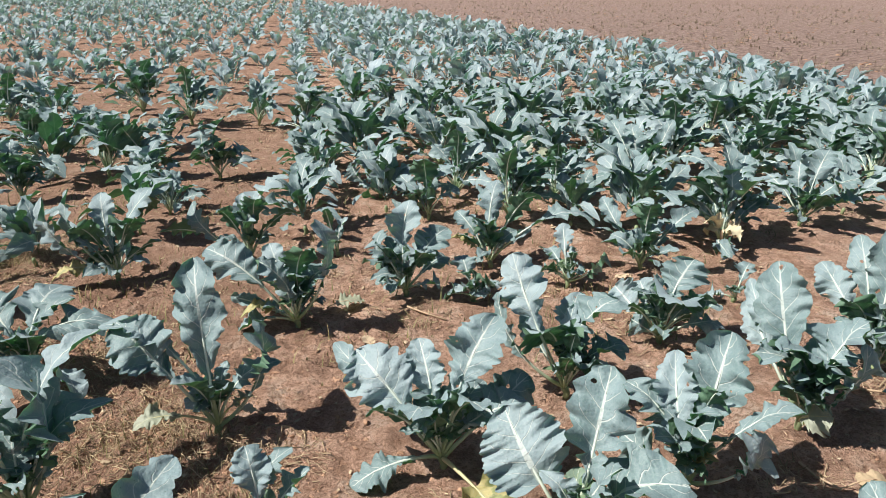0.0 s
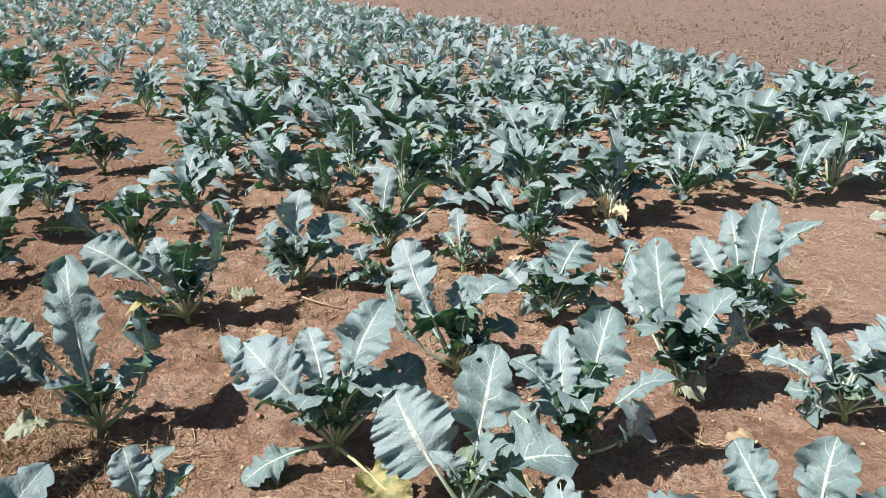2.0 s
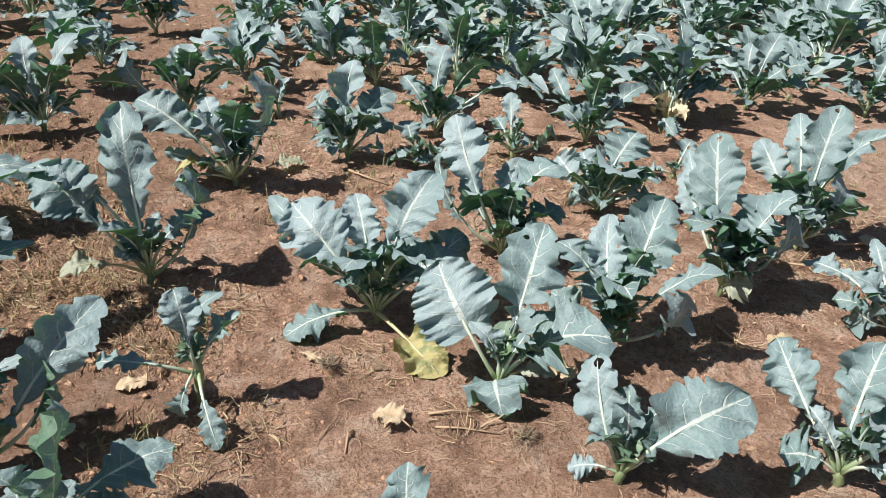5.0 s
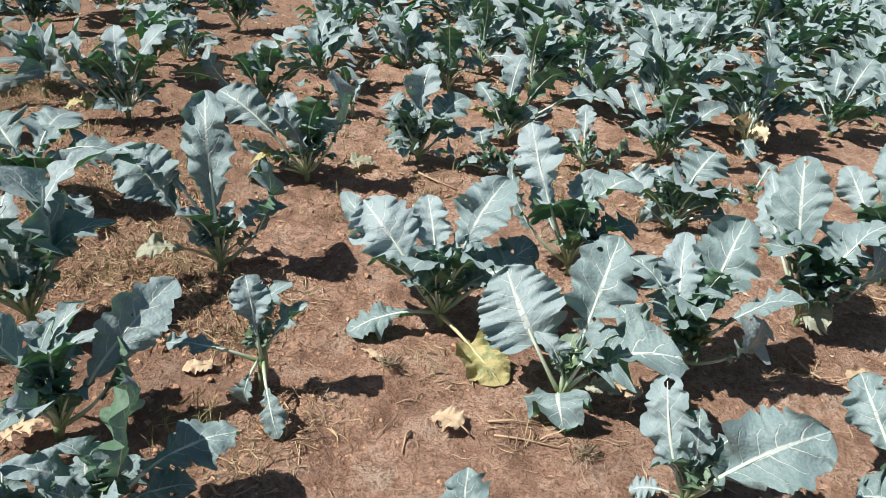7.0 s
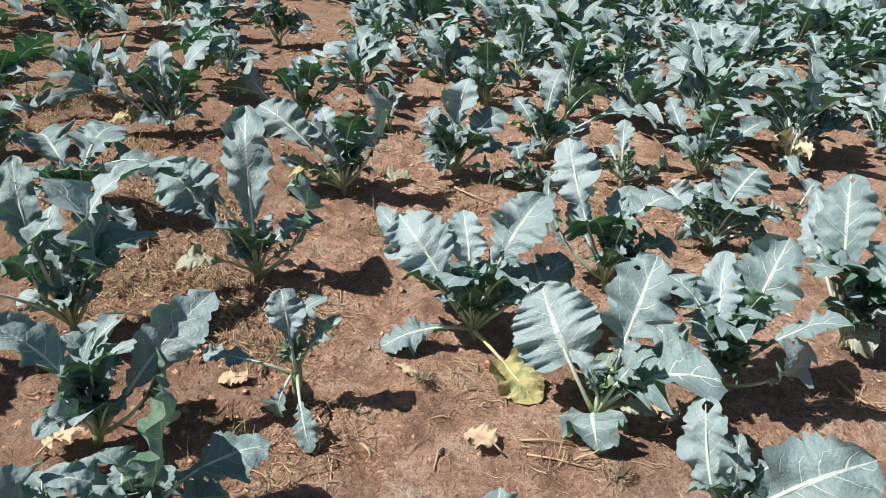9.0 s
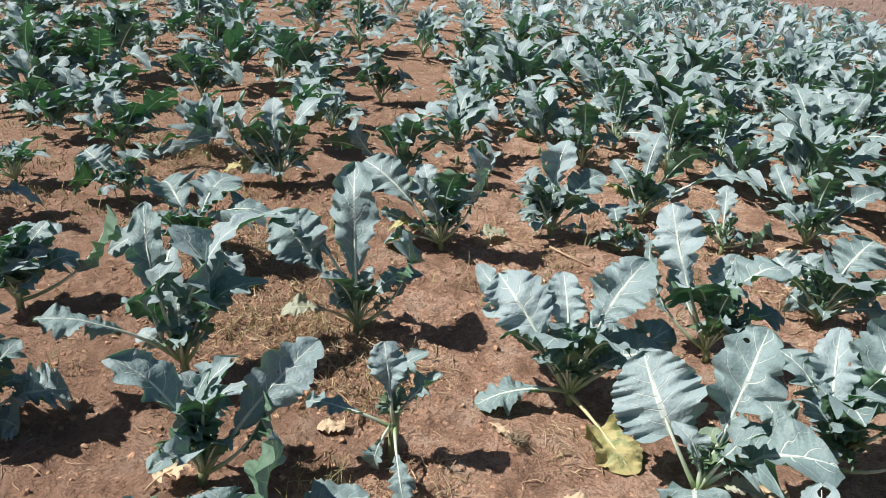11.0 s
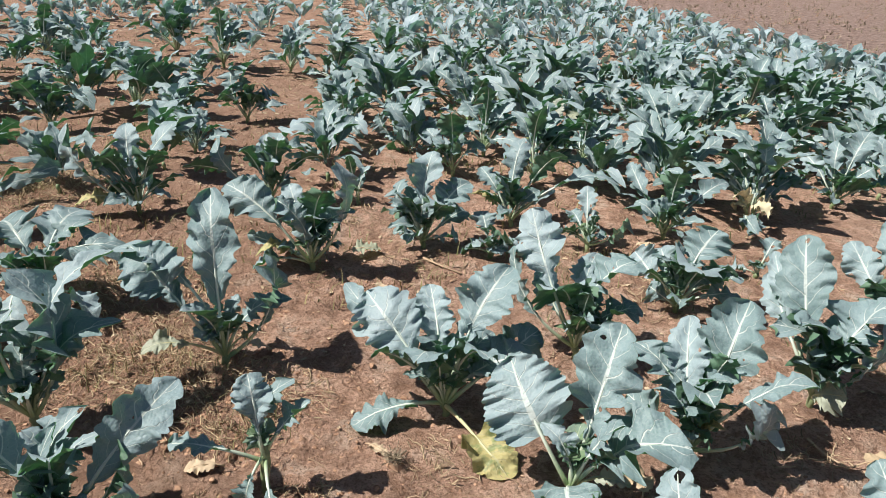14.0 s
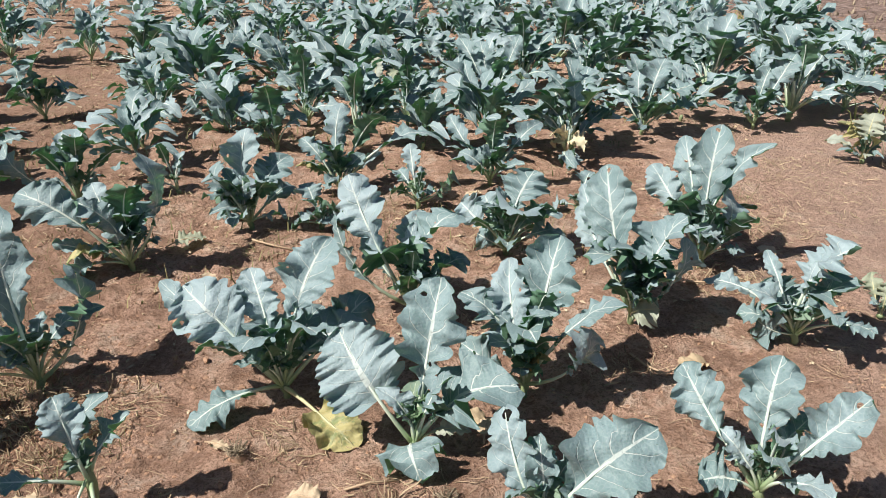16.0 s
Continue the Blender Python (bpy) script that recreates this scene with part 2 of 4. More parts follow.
    height = n.math("ADD", height, n.math("MULTIPLY", n.math("MULTIPLY", crumbs, rare), 0.18))
    lumps = n.bump(n.noise(spot, 9.0, 5.0, 0.6), 0.8, 0.03)
    return n.surface(colour, 0.88, n.bump(n.math("ADD", height, n.math("MULTIPLY", n.math("ADD", shaded_pits, crumbly), -0.35)), 1.0, 0.030, lumps), 0.25)


def crumb_material(name, low, high, rough=0.85):
    n = Nodes(name)
    spot = n.position()
    tone = n.math("ADD", n.math("MULTIPLY", n.island(), 0.7), n.math("MULTIPLY", n.noise(spot, 60.0, 4.0), 0.4))
    return n.surface(n.mix(tone, low, high), rough, n.bump(n.noise(spot, 150.0, 3.0), 0.5, 0.004), 0.3)


SOIL = soil_material()
CLOD = crumb_material("soil_clod", (0.24, 0.135, 0.085), (0.58, 0.36, 0.24))
STRAW = crumb_material("dry_straw", (0.34, 0.23, 0.145), (0.64, 0.48, 0.33), 0.7)
MULCH = crumb_material("brown_mulch", (0.10, 0.06, 0.034), (0.70, 0.55, 0.36), 0.8)
DRY = crumb_material("papery_dry_leaf", (0.44, 0.32, 0.20), (0.66, 0.53, 0.38), 0.75)
DRY_PALE = crumb_material("cream_dead_leaf", (0.56, 0.48, 0.30), (0.74, 0.68, 0.48), 0.75)
GRASS = crumb_material("grass_blade", (0.10, 0.13, 0.05), (0.42, 0.36, 0.17), 0.6)
WEED = crumb_material("yellow_green_weed", (0.20, 0.26, 0.06), (0.42, 0.42, 0.16), 0.6)
STUBBLE = crumb_material("withered_stalk", (0.08, 0.06, 0.038), (0.52, 0.42, 0.30), 0.8)
# Same leaf as nearby, with far-off sheen put into a paler, bluer colour.
FAR_LEAF_LIT = leaf_material("distant_leaf_lit", (0.070, 0.165, 0.145), (0.430, 0.555, 0.640), (0.78, 0.84, 0.82), (0.05, 0.28, 0.08), holes=False, joined=True)


# ---- mesh helpers ----
def mesh_of(name, verts, faces, material, uvs=None, smooth=True):
    me = bpy.data.meshes.new(name)
    me.from_pydata(verts.tolist() if isinstance(verts, np.ndarray) else [tuple(map(float, v)) for v in verts], [], faces.tolist() if isinstance(faces, np.ndarray) else [tuple(map(int, f)) for f in faces])
    me.materials.append(material)
    if uvs is not None:
        layer = me.uv_layers.new(name="UVMap")
        index = np.empty(len(me.loops), dtype=np.int32)
        me.loops.foreach_get("vertex_index", index)
        layer.data.foreach_set("uv", np.asarray(uvs, dtype=np.float32)[index].ravel())
    if smooth:
        me.polygons.foreach_set("use_smooth", np.ones(len(me.polygons), dtype=bool))
    me.update()
    return me


def leaf_mesh(name, verts, rows, cols, material, under, uvs, thick=0.0007):
    """A leaf blade with its waxy upper face and its plain green underside."""
    top = np.asarray(verts, dtype=float).reshape(rows, cols, 3)
    nrm = np.cross(np.gradient(top, axis=0), np.gradient(top, axis=1))
    nrm /= np.linalg.norm(nrm, axis=2, keepdims=True) + 1e-9
    q = np.arange(rows * cols).reshape(rows, cols)
    upper = np.stack((q[:-1, :-1], q[1:, :-1], q[1:, 1:], q[:-1, 1:]), axis=2).reshape(-1, 4)
    lower = upper[:, [0, 3, 2, 1]] + rows * cols
    me = mesh_of(name, np.concatenate((top.reshape(-1, 3), (top - nrm * thick).reshape(-1, 3))), np.concatenate((upper, lower)), material, np.concatenate((uvs, uvs)))
    me.materials.append(under)
    me.polygons.foreach_set("material_index", np.repeat((0, 1), len(upper)).astype(np.int32))
    me.update()
    return me


def part(name, me, parent, label=""):
    ob = new(name, me)
    ob.parent = parent
    return tagged(ob, label)


def tube(points, radii, sides=6):
    """Vertices and faces of a round stalk along points."""
    points = [Vector(p) for p in points]
    verts, faces = [], []
    for i, (p, r) in enumerate(zip(points, radii)):
        d = (points[min(i + 1, len(points) - 1)] - points[max(i - 1, 0)]).normalized()
        a = d.orthogonal().normalized()
        b = d.cross(a)
        if i:
            a = (last - last.dot(d) * d).normalized()
            b = d.cross(a)
        last = a
        for k in range(sides):
            w = 2 * math.pi * k / sides
            verts.append(p + (a * math.cos(w) + b * math.sin(w)) * r)
    for i in range(len(points) - 1):
        for k in range(sides):
            q = (k + 1) % sides
            faces.append((i * sides + k, i * sides + q, (i + 1) * sides + q, (i + 1) * sides + k))
    faces.append(tuple(range(sides))[::-1])
    faces.append(tuple(range((len(points) - 1) * sides, len(points) * sides)))
    return verts, faces


# ---- ground ----
FIELD_EDGE = [(1.6, 0.4), (2.3, 2.6), (2.75, 3.45), (3.9, 3.95), (5.6, 5.3), (6.1, 6.5), (6.0, 8.3), (5.4, 10.2), (4.7, 12.3), (3.6, 15.2), (1.7, 19.0), (-2.8, 28.0), (-6.5, 36.0), (-12.0, 47.0)]


def edge_x(y):
    """Where the crop ends on its right at the depth y."""
    ys = [p[1] for p in FIELD_EDGE]
    return float(np.interp(y, ys, [p[0] for p in FIELD_EDGE]))


def ground_height(x, y):
    v = Vector((x, y, 0))
    h = 0.020 * noise.noise(v * 1.7) + 0.018 * noise.noise(v * 4.2 + Vector((7, 3, 1)))
    near = max(0.0, 1.0 - math.hypot(x - 0.2, y - 2.2) / 6.0)
    if near > 0:
        left = min(1.0, max(0.25, (-0.15 - x) * 1.6))
        h += near * (0.016 * noise.noise(v * 8.0) + 0.014 * noise.noise(v * 17.0) + 0.011 * noise.noise(v * 34.0))
        h += near * left * (0.045 * max(0.0, noise.noise(v * 13.0 + Vector((3, 9, 4)))) + 0.030 * abs(noise.noise(v * 27.0)))
    return h


def ground():
    def axis(core0, core1, step, far0, far1):
        mid = list(np.arange(core0, core1, step))
        up, d = [core1], step
        while up[-1] < far1:
            d *= 1.17
            up.append(up[-1] + d)
        down, d = [core0], step
        while down[-1] > far0:
            d *= 1.17
            down.append(down[-1] - d)
        return down[:0:-1] + mid + up

    xs, ys = axis(-2.8, 2.9, 0.019, -900, 900), axis(0.8, 4.4, 0.019, -60, 1500)
    verts = [(x, y, ground_height(x, y)) for y in ys for x in xs]
    w = len(xs)
    faces = [(j * w + i, j * w + i + 1, (j + 1) * w + i + 1, (j + 1) * w + i) for j in range(len(ys) - 1) for i in range(w - 1)]
    ob = new("ground", mesh_of("ground", verts, faces, SOIL))
    return tagged(ob, "dry reddish brown field soil with crumbly surface", "ground", kind="structure")


ground()


# ---- broccoli ----
def drift(rng, x):
    """A smooth random line, sampled at x."""
    table = np.array([rng.uniform(-1, 1) for _ in range(64)])
    i = np.floor(x).astype(int)
    f = x - i
    f = f * f * (3 - 2 * f)
    return table[i % 64] * (1 - f) + table[(i + 1) % 64] * f


def leaf_shape(rng, length, width, bend, start, kind, rows, cols):
    """Blade vertices, faces and uvs in the leaf's own frame (x along the midrib, y across, z its upper side), and the midrib's line."""
    long_in = 1 - start
    soft = {"r": 0.6, "y": 1.1}.get(kind, 1.0)
    lobes = rng.uniform(4.6, 7.0) if rows > 22 else rng.uniform(3.6, 5.2) if rows > 14 else rng.uniform(2.8, 4.0)
    ruffle = rng.uniform(0.38, 0.74) * soft * (1.0 if rows > 30 else 1.3)
    cup = rng.uniform(-0.15, 0.40) * soft
    crumple = rng.uniform(0.04, 0.08) * soft
    sweep = rng.uniform(-0.08, 0.08)
    hook = rng.uniform(0.0, 0.17) * soft
    twirl = rng.uniform(-0.5, 0.5) * soft

    t = np.linspace(0, 1, rows)
    if kind in "ry":
        base = np.sin(np.pi * np.minimum(1, 0.06 + 0.94 * t ** 0.72)) ** 0.55
    else:
        base = (0.08 + 0.92 * np.sin(np.pi * (0.03 + 0.93 * t ** 1.12)) ** 0.68) * (0.36 + 0.64 * np.minimum(1, t / 0.52) ** 1.3)
    base = base * np.where(t > 0.94, 1 - ((t - 0.94) / 0.06) ** 2 * 0.7, 1.0)
    late = np.maximum(0.0, (t - 0.62) / 0.38)
    s = start + long_in * t
    mid_x = length * s * (1 - 0.15 * bend)
    mid_y = sweep * length * t * t
    mid_z = length * 4 * bend * s * (1 - s) - hook * length * late ** 2

    v = np.linspace(-1, 1, cols)
    v = np.sign(v) * np.abs(v) ** 0.86
    e = np.abs(v)
    xyz = np.zeros((rows, cols, 3))
    edges = []
    for side in (0, 1):
        # rounded lobes with narrow gaps between them, deeper towards the stalk
        gap = np.zeros(rows)
        count = int(lobes)
        for k in range(count):
            at = (k + 0.55 + rng.uniform(-0.28, 0.28)) / lobes
            deep = rng.uniform(0.04, 0.33 if rows > 30 else 0.50) * (1 + (3.2 if rows > 25 else 2.0) * max(0.0, 1 - at / 0.5)) * (0.35 if kind in "ry" else 1.0)
            wide = max(rng.uniform(0.16, 0.30) / lobes, 1.3 / rows)
            gap = np.maximum(gap, min(deep, 0.78) * np.maximum(0, 1 - np.abs(t - at) / wide) ** 0.9)
        phase = lobes * t + 1.1 * drift(rng, t * 4)
        teeth = np.abs(np.sin(np.pi * (2.7 * phase + 0.4 * drift(rng, t * 11)))) ** 0.7 - 0.6
        round_lobe = np.abs(np.sin(np.pi * phase)) ** 0.6 - 0.7
        plain = 0.45 if kind in "ry" else 1.0
        half = base * width * 0.5 * (1.06 - gap + (0.06 if rows > 24 else 0.0) * teeth + (0.22 if rows > 30 else 0.44) * plain * round_lobe + 0.08 * plain * drift(rng, t * lobes * 1.2))
        wave = 0.25 * np.sin(2 * np.pi * (lobes * 0.9 * t + rng.random())) + 0.95 * drift(rng, t * lobes * 1.5) + 0.40 * drift(rng, t * lobes * 3.4)
        curl = drift(rng, t * 3.5)
        edges.append((half, ruffle * wave, curl * 0.9 * soft, gap, rng.random()))
    folds = [(rng.uniform(3, 9), rng.uniform(1.5, 5) * rng.choice((-1, 1)), rng.uniform(0, 6.28)) for _ in range(5)]
    for j in range(cols):
        half, wave, curl, gap, shift = edges[0 if v[j] < 0 else 1]
        a = e[j]
        z = half * (cup * a ** 1.5 + wave * a ** 2.0 + 0.5 * gap * a * a)
        z += half * curl * max(0.0, a - 0.5) ** 1.4
        z += sum(np.sin(f * 1.6 * t + g * v[j] + h) for f, g, h in folds) * crumple * width * 0.5 * (0.3 + a)
        z += (0.04 if kind == "r" else 0.20) * half * np.abs(np.sin(np.pi * (6 * t - 1.5 * a ** 1.25 + shift))) * a * (1 - a) * 2
        z += twirl * half * v[j] * (t - 0.4) * 0.7
        xyz[:, j, 0] = mid_x + 0.10 * half * a ** 1.4 * np.minimum(1, t / 0.15)
        xyz[:, j, 1] = half * v[j] + mid_y
        xyz[:, j, 2] = mid_z + z
    uu, vv = np.meshgrid(t, (v + 1) / 2, indexing="ij")
    uvs = np.stack((uu, vv), axis=2).reshape(-1, 2)
    q = np.arange(rows * cols).reshape(rows, cols)
    faces = np.stack((q[:-1, :-1], q[1:, :-1], q[1:, 1:], q[:-1, 1:]), axis=2).reshape(-1, 4)
    line = []
    for k in range(10):
        p = k / 9 * 0.96
        u = max(0.0, (p - start) / long_in)
        line.append(np.array((length * p * (1 - 0.15 * bend), sweep * length * u * u, length * 4 * bend * p * (1 - p) - hook * length * max(0.0, (u - 0.62) / 0.38) ** 2)))
    return xyz.reshape(-1, 3), faces, uvs, line


def leaf_frame(az, el, twist):
    """Turns the leaf's own frame so that it points along azimuth and elevation, rolled by twist about its length."""
    d = Vector((math.cos(radians(el)) * math.cos(radians(az)), math.cos(radians(el)) * math.sin(radians(az)), math.sin(radians(el))))
    n = (Vector((0, 0, 1)) - d.z * d).normalized()
    n = Matrix.Rotation(radians(twist), 3, d) @ n
    side = n.cross(d)
    return Matrix((d, side, n)).transposed()


def broccoli(x, y, crown, leaves, seed=None, rows=None, cols=11, filler=16, ribs=True, label="", group="broccoli plants in the field"):
    """One plant: a stem and its leaves, each with a pale midrib. A leaf is (azimuth, elevation, length, width, twist, bend, stalk share, kind)."""
    rng = random.Random(seed if seed is not None else int(x * 997 + y * 7919))
    if rows is None:
        rows, cols = (54, 13) if y < 2.5 else (42, 11) if y < 3.6 else (28, 7)
    root = new("broccoli_plant")
    tagged(root, label or "blue-green broccoli plant with ragged waxy leaves in dry soil", "broccoli plant", group)
    lean = Vector((rng.uniform(-0.01, 0.01), rng.uniform(-0.01, 0.01), 0))
    stem_pts = [Vector((0, 0, -0.03)), Vector((0, 0, crown * 0.35)) + lean, Vector((0, 0, crown * 0.75)), Vector((0, 0, crown * 1.25))]
    part("stem", mesh_of("stem", *tube(stem_pts, (0.013, 0.0135, 0.016, 0.010), 8), STEM), root)
    todo = list(leaves)
    tall = min(1.0, max(leaf[2] for leaf in leaves) / 0.48)
    for k in range(filler):
        todo.append((rng.uniform(0, 360), rng.uniform(48 if y < 2.8 else 22, 84) if k > 2 else rng.uniform(66, 82), rng.uniform(0.17, 0.36) * tall if k > 2 else 0.17 * tall, rng.uniform(0.06, 0.13) * tall, rng.uniform(-45, 45), rng.uniform(0.03, 0.16), rng.uniform(0.30, 0.46), "g" if k < 3 else "n"))
    for i, (az, el, length, width, twist, bend, start, kind) in enumerate(todo):
        z = crown * (0.7 + 0.3 * ((i * 0.37) % 1))
        turn = leaf_frame(az, el, twist)
        small = length < 0.26
        if y > 3.4:
            width *= 0.72
        lr, lc = (rows, cols) if not small and i < len(leaves) else (max(11, rows // 2), 9 if rows > 40 else 7 if rows > 24 else 5)
        verts, faces, uvs, line = leaf_shape(rng, length, width, bend, start, kind, lr, lc)
        shift = Vector((0, 0, z))
        place = verts @ np.array(turn).T + np.array(shift)
        place[:, 2] = np.maximum(place[:, 2], 0.012)
        note = {"y": "yellowed leaf with green blotches", "p": "pale withering lower leaf", "h": "leaf riddled with insect holes", "g": "fresh green inner leaf"}.get(kind, "")
        under = UNDER_HOLED if kind == "h" else UNDER_PALE if kind in "yp" else UNDER
        blade = part("leaf", leaf_mesh("leaf", place, lr, lc, LEAF[kind], under, uvs), root, note)
        if not ribs or (i >= len(leaves) and rows < 40):
            continue
        r0 = min(0.0095, 0.0040 + 0.0135 * length)
        rib_pts = [turn @ (Vector(p) - Vector((0, 0, 0.0008))) + shift for p in line]
        rib_pts = [Vector((p.x, p.y, max(p.z, 0.012))) for p in rib_pts]
        rad = [r0 * (1 - 0.86 * (k / (len(line) - 1)) ** 0.9) for k in range(len(line))]
        sides = 6 if rows > 24 else 4
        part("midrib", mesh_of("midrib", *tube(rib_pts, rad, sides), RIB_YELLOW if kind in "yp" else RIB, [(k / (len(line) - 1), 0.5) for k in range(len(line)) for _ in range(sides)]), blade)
    root.matrix_basis = pose(x, y, ground_height(x, y))
    return root


# ---- plants nearest to the path ----
broccoli(0.02, 1.94, 0.042, [
    (159, 53, 0.487, 0.221, -54, 0.14, 0.42, 'n'),
    (106, 64, 0.429, 0.13, -19, 0.14, 0.42, 'n'),
    (49, 64, 0.54, 0.188, 25, 0.14, 0.42, 'n'),
    (23, 34, 0.432, 0.15, 39, 0.12, 0.36, 'n'),
    (150, 36, 0.574, 0.087, -44, 0.14, 0.42, 'n'),
    (-52, 61, 0.364, 0.135, -32, 0.2, 0.36, 'n'),
    (-116, 64, 0.35, 0.16, 22, 0.15, 0.36, 'n'),
    (-158, 43, 0.372, 0.105, 53, 0.15, 0.36, 'n'),
    (-155, -4, 0.336, 0.122, -8, 0.12, 0.3, 'n'),
    (5, 39, 0.369, 0.166, 11, 0.15, 0.36, 'n'),
    (-56, -3, 0.395, 0.160, 5, 0.04, 0.50, 'y'),
], label='blue-green broccoli plant with one yellowed leaf on soil')
broccoli(-0.81, 2.12, 0.05, [
    (109, 77, 0.647, 0.171, -7, 0.14, 0.32, 'n'),
    (-172, 57, 0.535, 0.205, -62, 0.10, 0.52, 'n'),
    (-179, 55, 0.560, 0.130, -13, 0.15, 0.55, 'n'),
    (20, 64, 0.452, 0.164, 153, 0.14, 0.42, 'n'),
    (-117, 62, 0.309, 0.129, -16, 0.1, 0.36, 'n'),
    (-147, 23, 0.304, 0.088, -9, 0.1, 0.5, 'p'),
    (3, 45, 0.188, 0.064, 12, 0.14, 0.55, 'p'),
    (29, 49, 0.328, 0.104, 13, 0.15, 0.36, 'n'),
    (140, 75, 0.44, 0.091, 144, 0.14, 0.42, 'n'),
], filler=8, label='tall broccoli plant with an upright leaf and withered lower leaves')
broccoli(-0.69, 2.98, 0.042, [
    (170, 45, 0.563, 0.197, -50, 0.14, 0.42, 'n'),
    (130, 60, 0.411, 0.118, -28, 0.14, 0.42, 'n'),
    (13, 72, 0.508, 0.183, 153, 0.14, 0.42, 'n'),
    (-61, 79, 0.418, 0.153, -15, 0.14, 0.42, 'n'),
    (-159, 67, 0.385, 0.139, -38, 0.14, 0.42, 'n'),
    (-167, 19, 0.265, 0.095, -9, 0.14, 0.5, 'y'),
    (-161, 0, 0.282, 0.127, -8, 0.15, 0.36, 'n'),
    (13, 60, 0.335, 0.124, 17, 0.12, 0.36, 'n'),
    (-145, 77, 0.23, 0.095, -110, 0.14, 0.42, 'n'),
], filler=16)
broccoli(-0.19, 3.35, 0.042, [
    (95, 71, 0.489, 0.163, -8, 0.14, 0.42, 'n'),
    (33, 56, 0.404, 0.173, 37, 0.14, 0.42, 'n'),
    (166, 61, 0.342, 0.159, -127, 0.14, 0.42, 'n'),
    (-149, 60, 0.255, 0.137, 51, 0.14, 0.42, 'n'),
    (-34, 64, 0.3, 0.157, -44, 0.14, 0.42, 'n'),
    (-5, 10, 0.191, 0.088, 9, 0.1, 0.36, 'n'),
    (-165, 21, 0.169, 0.095, -9, 0.15, 0.36, 'n'),
    (-176, 86, 0.261, 0.128, -95, 0.14, 0.42, 'n'),
])
broccoli(0.83, 1.82, 0.05, [
    (96, 63, 0.454, 0.136, -28, 0.14, 0.28, 'n'),
    (39, 65, 0.536, 0.188, 16, 0.14, 0.3, 'n'),
    (-149, 58, 0.282, 0.159, -12, 0.2, 0.36, 'n'),
    (-96, 64, 0.376, 0.163, 7, 0.2, 0.36, 'n'),
    (-22, 54, 0.456, 0.104, 14, 0.08, 0.45, 'n'),
    (-29, 48, 0.333, 0.14, 158, 0.14, 0.5, 'n'),
    (142, 57, 0.401, 0.126, -13, 0.14, 0.42, 'n'),
    (158, 29, 0.261, 0.132, -54, 0.12, 0.36, 'n'),
    (-58, 62, 0.179, 0.055, 17, 0.14, 0.5, 'y'),
    (-22, 86, 0.385, 0.106, -87, 0.14, 0.42, 'n'),
], filler=12)
broccoli(0.42, 1.58, 0.042, [
    (136, 46, 0.44, 0.262, -46, 0.14, 0.42, 'r'),
    (50, 65, 0.526, 0.191, 14, 0.14, 0.34, 'n'),
    (-25, 49, 0.405, 0.216, 13, 0.08, 0.28, 'n'),
    (-95, 1, 0.161, 0.18, 18, 0.35, 0.25, 'r'),
    (83, 72, 0.199, 0.085, -12, 0.14, 0.36, 'g'),
    (12, 75, 0.195, 0.093, -9, 0.14, 0.36, 'g'),
    (168, 69, 0.231, 0.072, -30, 0.14, 0.42, 'n'),
    (-19, 28, 0.191, 0.044, 10, 0.14, 0.3, 'p'),
], filler=5, label='broccoli plant with one round leaf and flat leaves')
broccoli(0.51, 2.38, 0.046, [
    (139, 58, 0.597, 0.181, -50, 0.14, 0.42, 'n'),
    (7, 68, 0.439, 0.208, -3, 0.14, 0.42, 'n'),
    (-135, 66, 0.352, 0.232, 29, 0.2, 0.36, 'n'),
    (74, 63, 0.404, 0.127, -3, 0.14, 0.42, 'n'),
    (160, 50, 0.485, 0.113, -121, 0.14, 0.42, 'n'),
    (-19, 48, 0.21, 0.086, -62, 0.14, 0.6, 'n'),
    (77, 76, 0.254, 0.11, -6, 0.14, 0.42, 'n'),
    (141, 49, 0.351, 0.102, -48, 0.14, 0.42, 'n'),
    (-3, 43, 0.304, 0.136, 5, 0.14, 0.42, 'n'),
], filler=15)
broccoli(0.17, 3.29, 0.025, [
    (116, 59, 0.24, 0.125, -28, 0.14, 0.42, 'n'),
    (-22, 39, 0.15, 0.12, -53, 0.14, 0.42, 'n'),
    (-167, 7, 0.16, 0.094, 56, 0.14, 0.42, 'n'),
    (-127, 43, 0.135, 0.163, 30, 0.14, 0.42, 'n'),
    (-39, 29, 0.096, 0.133, 8, 0.14, 0.42, 'n'),
])
broccoli(0.69, 3.50, 0.034, [
    (95, 64, 0.336, 0.144, -19, 0.14, 0.42, 'n'),
    (-10, 45, 0.268, 0.188, 148, 0.14, 0.42, 'n'),
    (-174, 32, 0.17, 0.14, 55, 0.14, 0.42, 'n'),
    (-61, 43, 0.14, 0.154, 8, 0.14, 0.42, 'n'),
    (117, 42, 0.234, 0.112, -32, 0.14, 0.42, 'n'),
])
broccoli(1.14, 3.72, 0.042, [
    (137, 48, 0.468, 0.149, -49, 0.14, 0.42, 'n'),
    (-89, 81, 0.409, 0.214, -16, 0.14, 0.42, 'n'),
    (5, 48, 0.451, 0.154, 41, 0.14, 0.42, 'n'),
    (175, 51, 0.257, 0.138, -49, 0.14, 0.42, 'n'),
    (101, 54, 0.228, 0.12, -26, 0.14, 0.42, 'n'),
    (6, 64, 0.302, 0.14, -6, 0.14, 0.42, 'n'),
], filler=22)
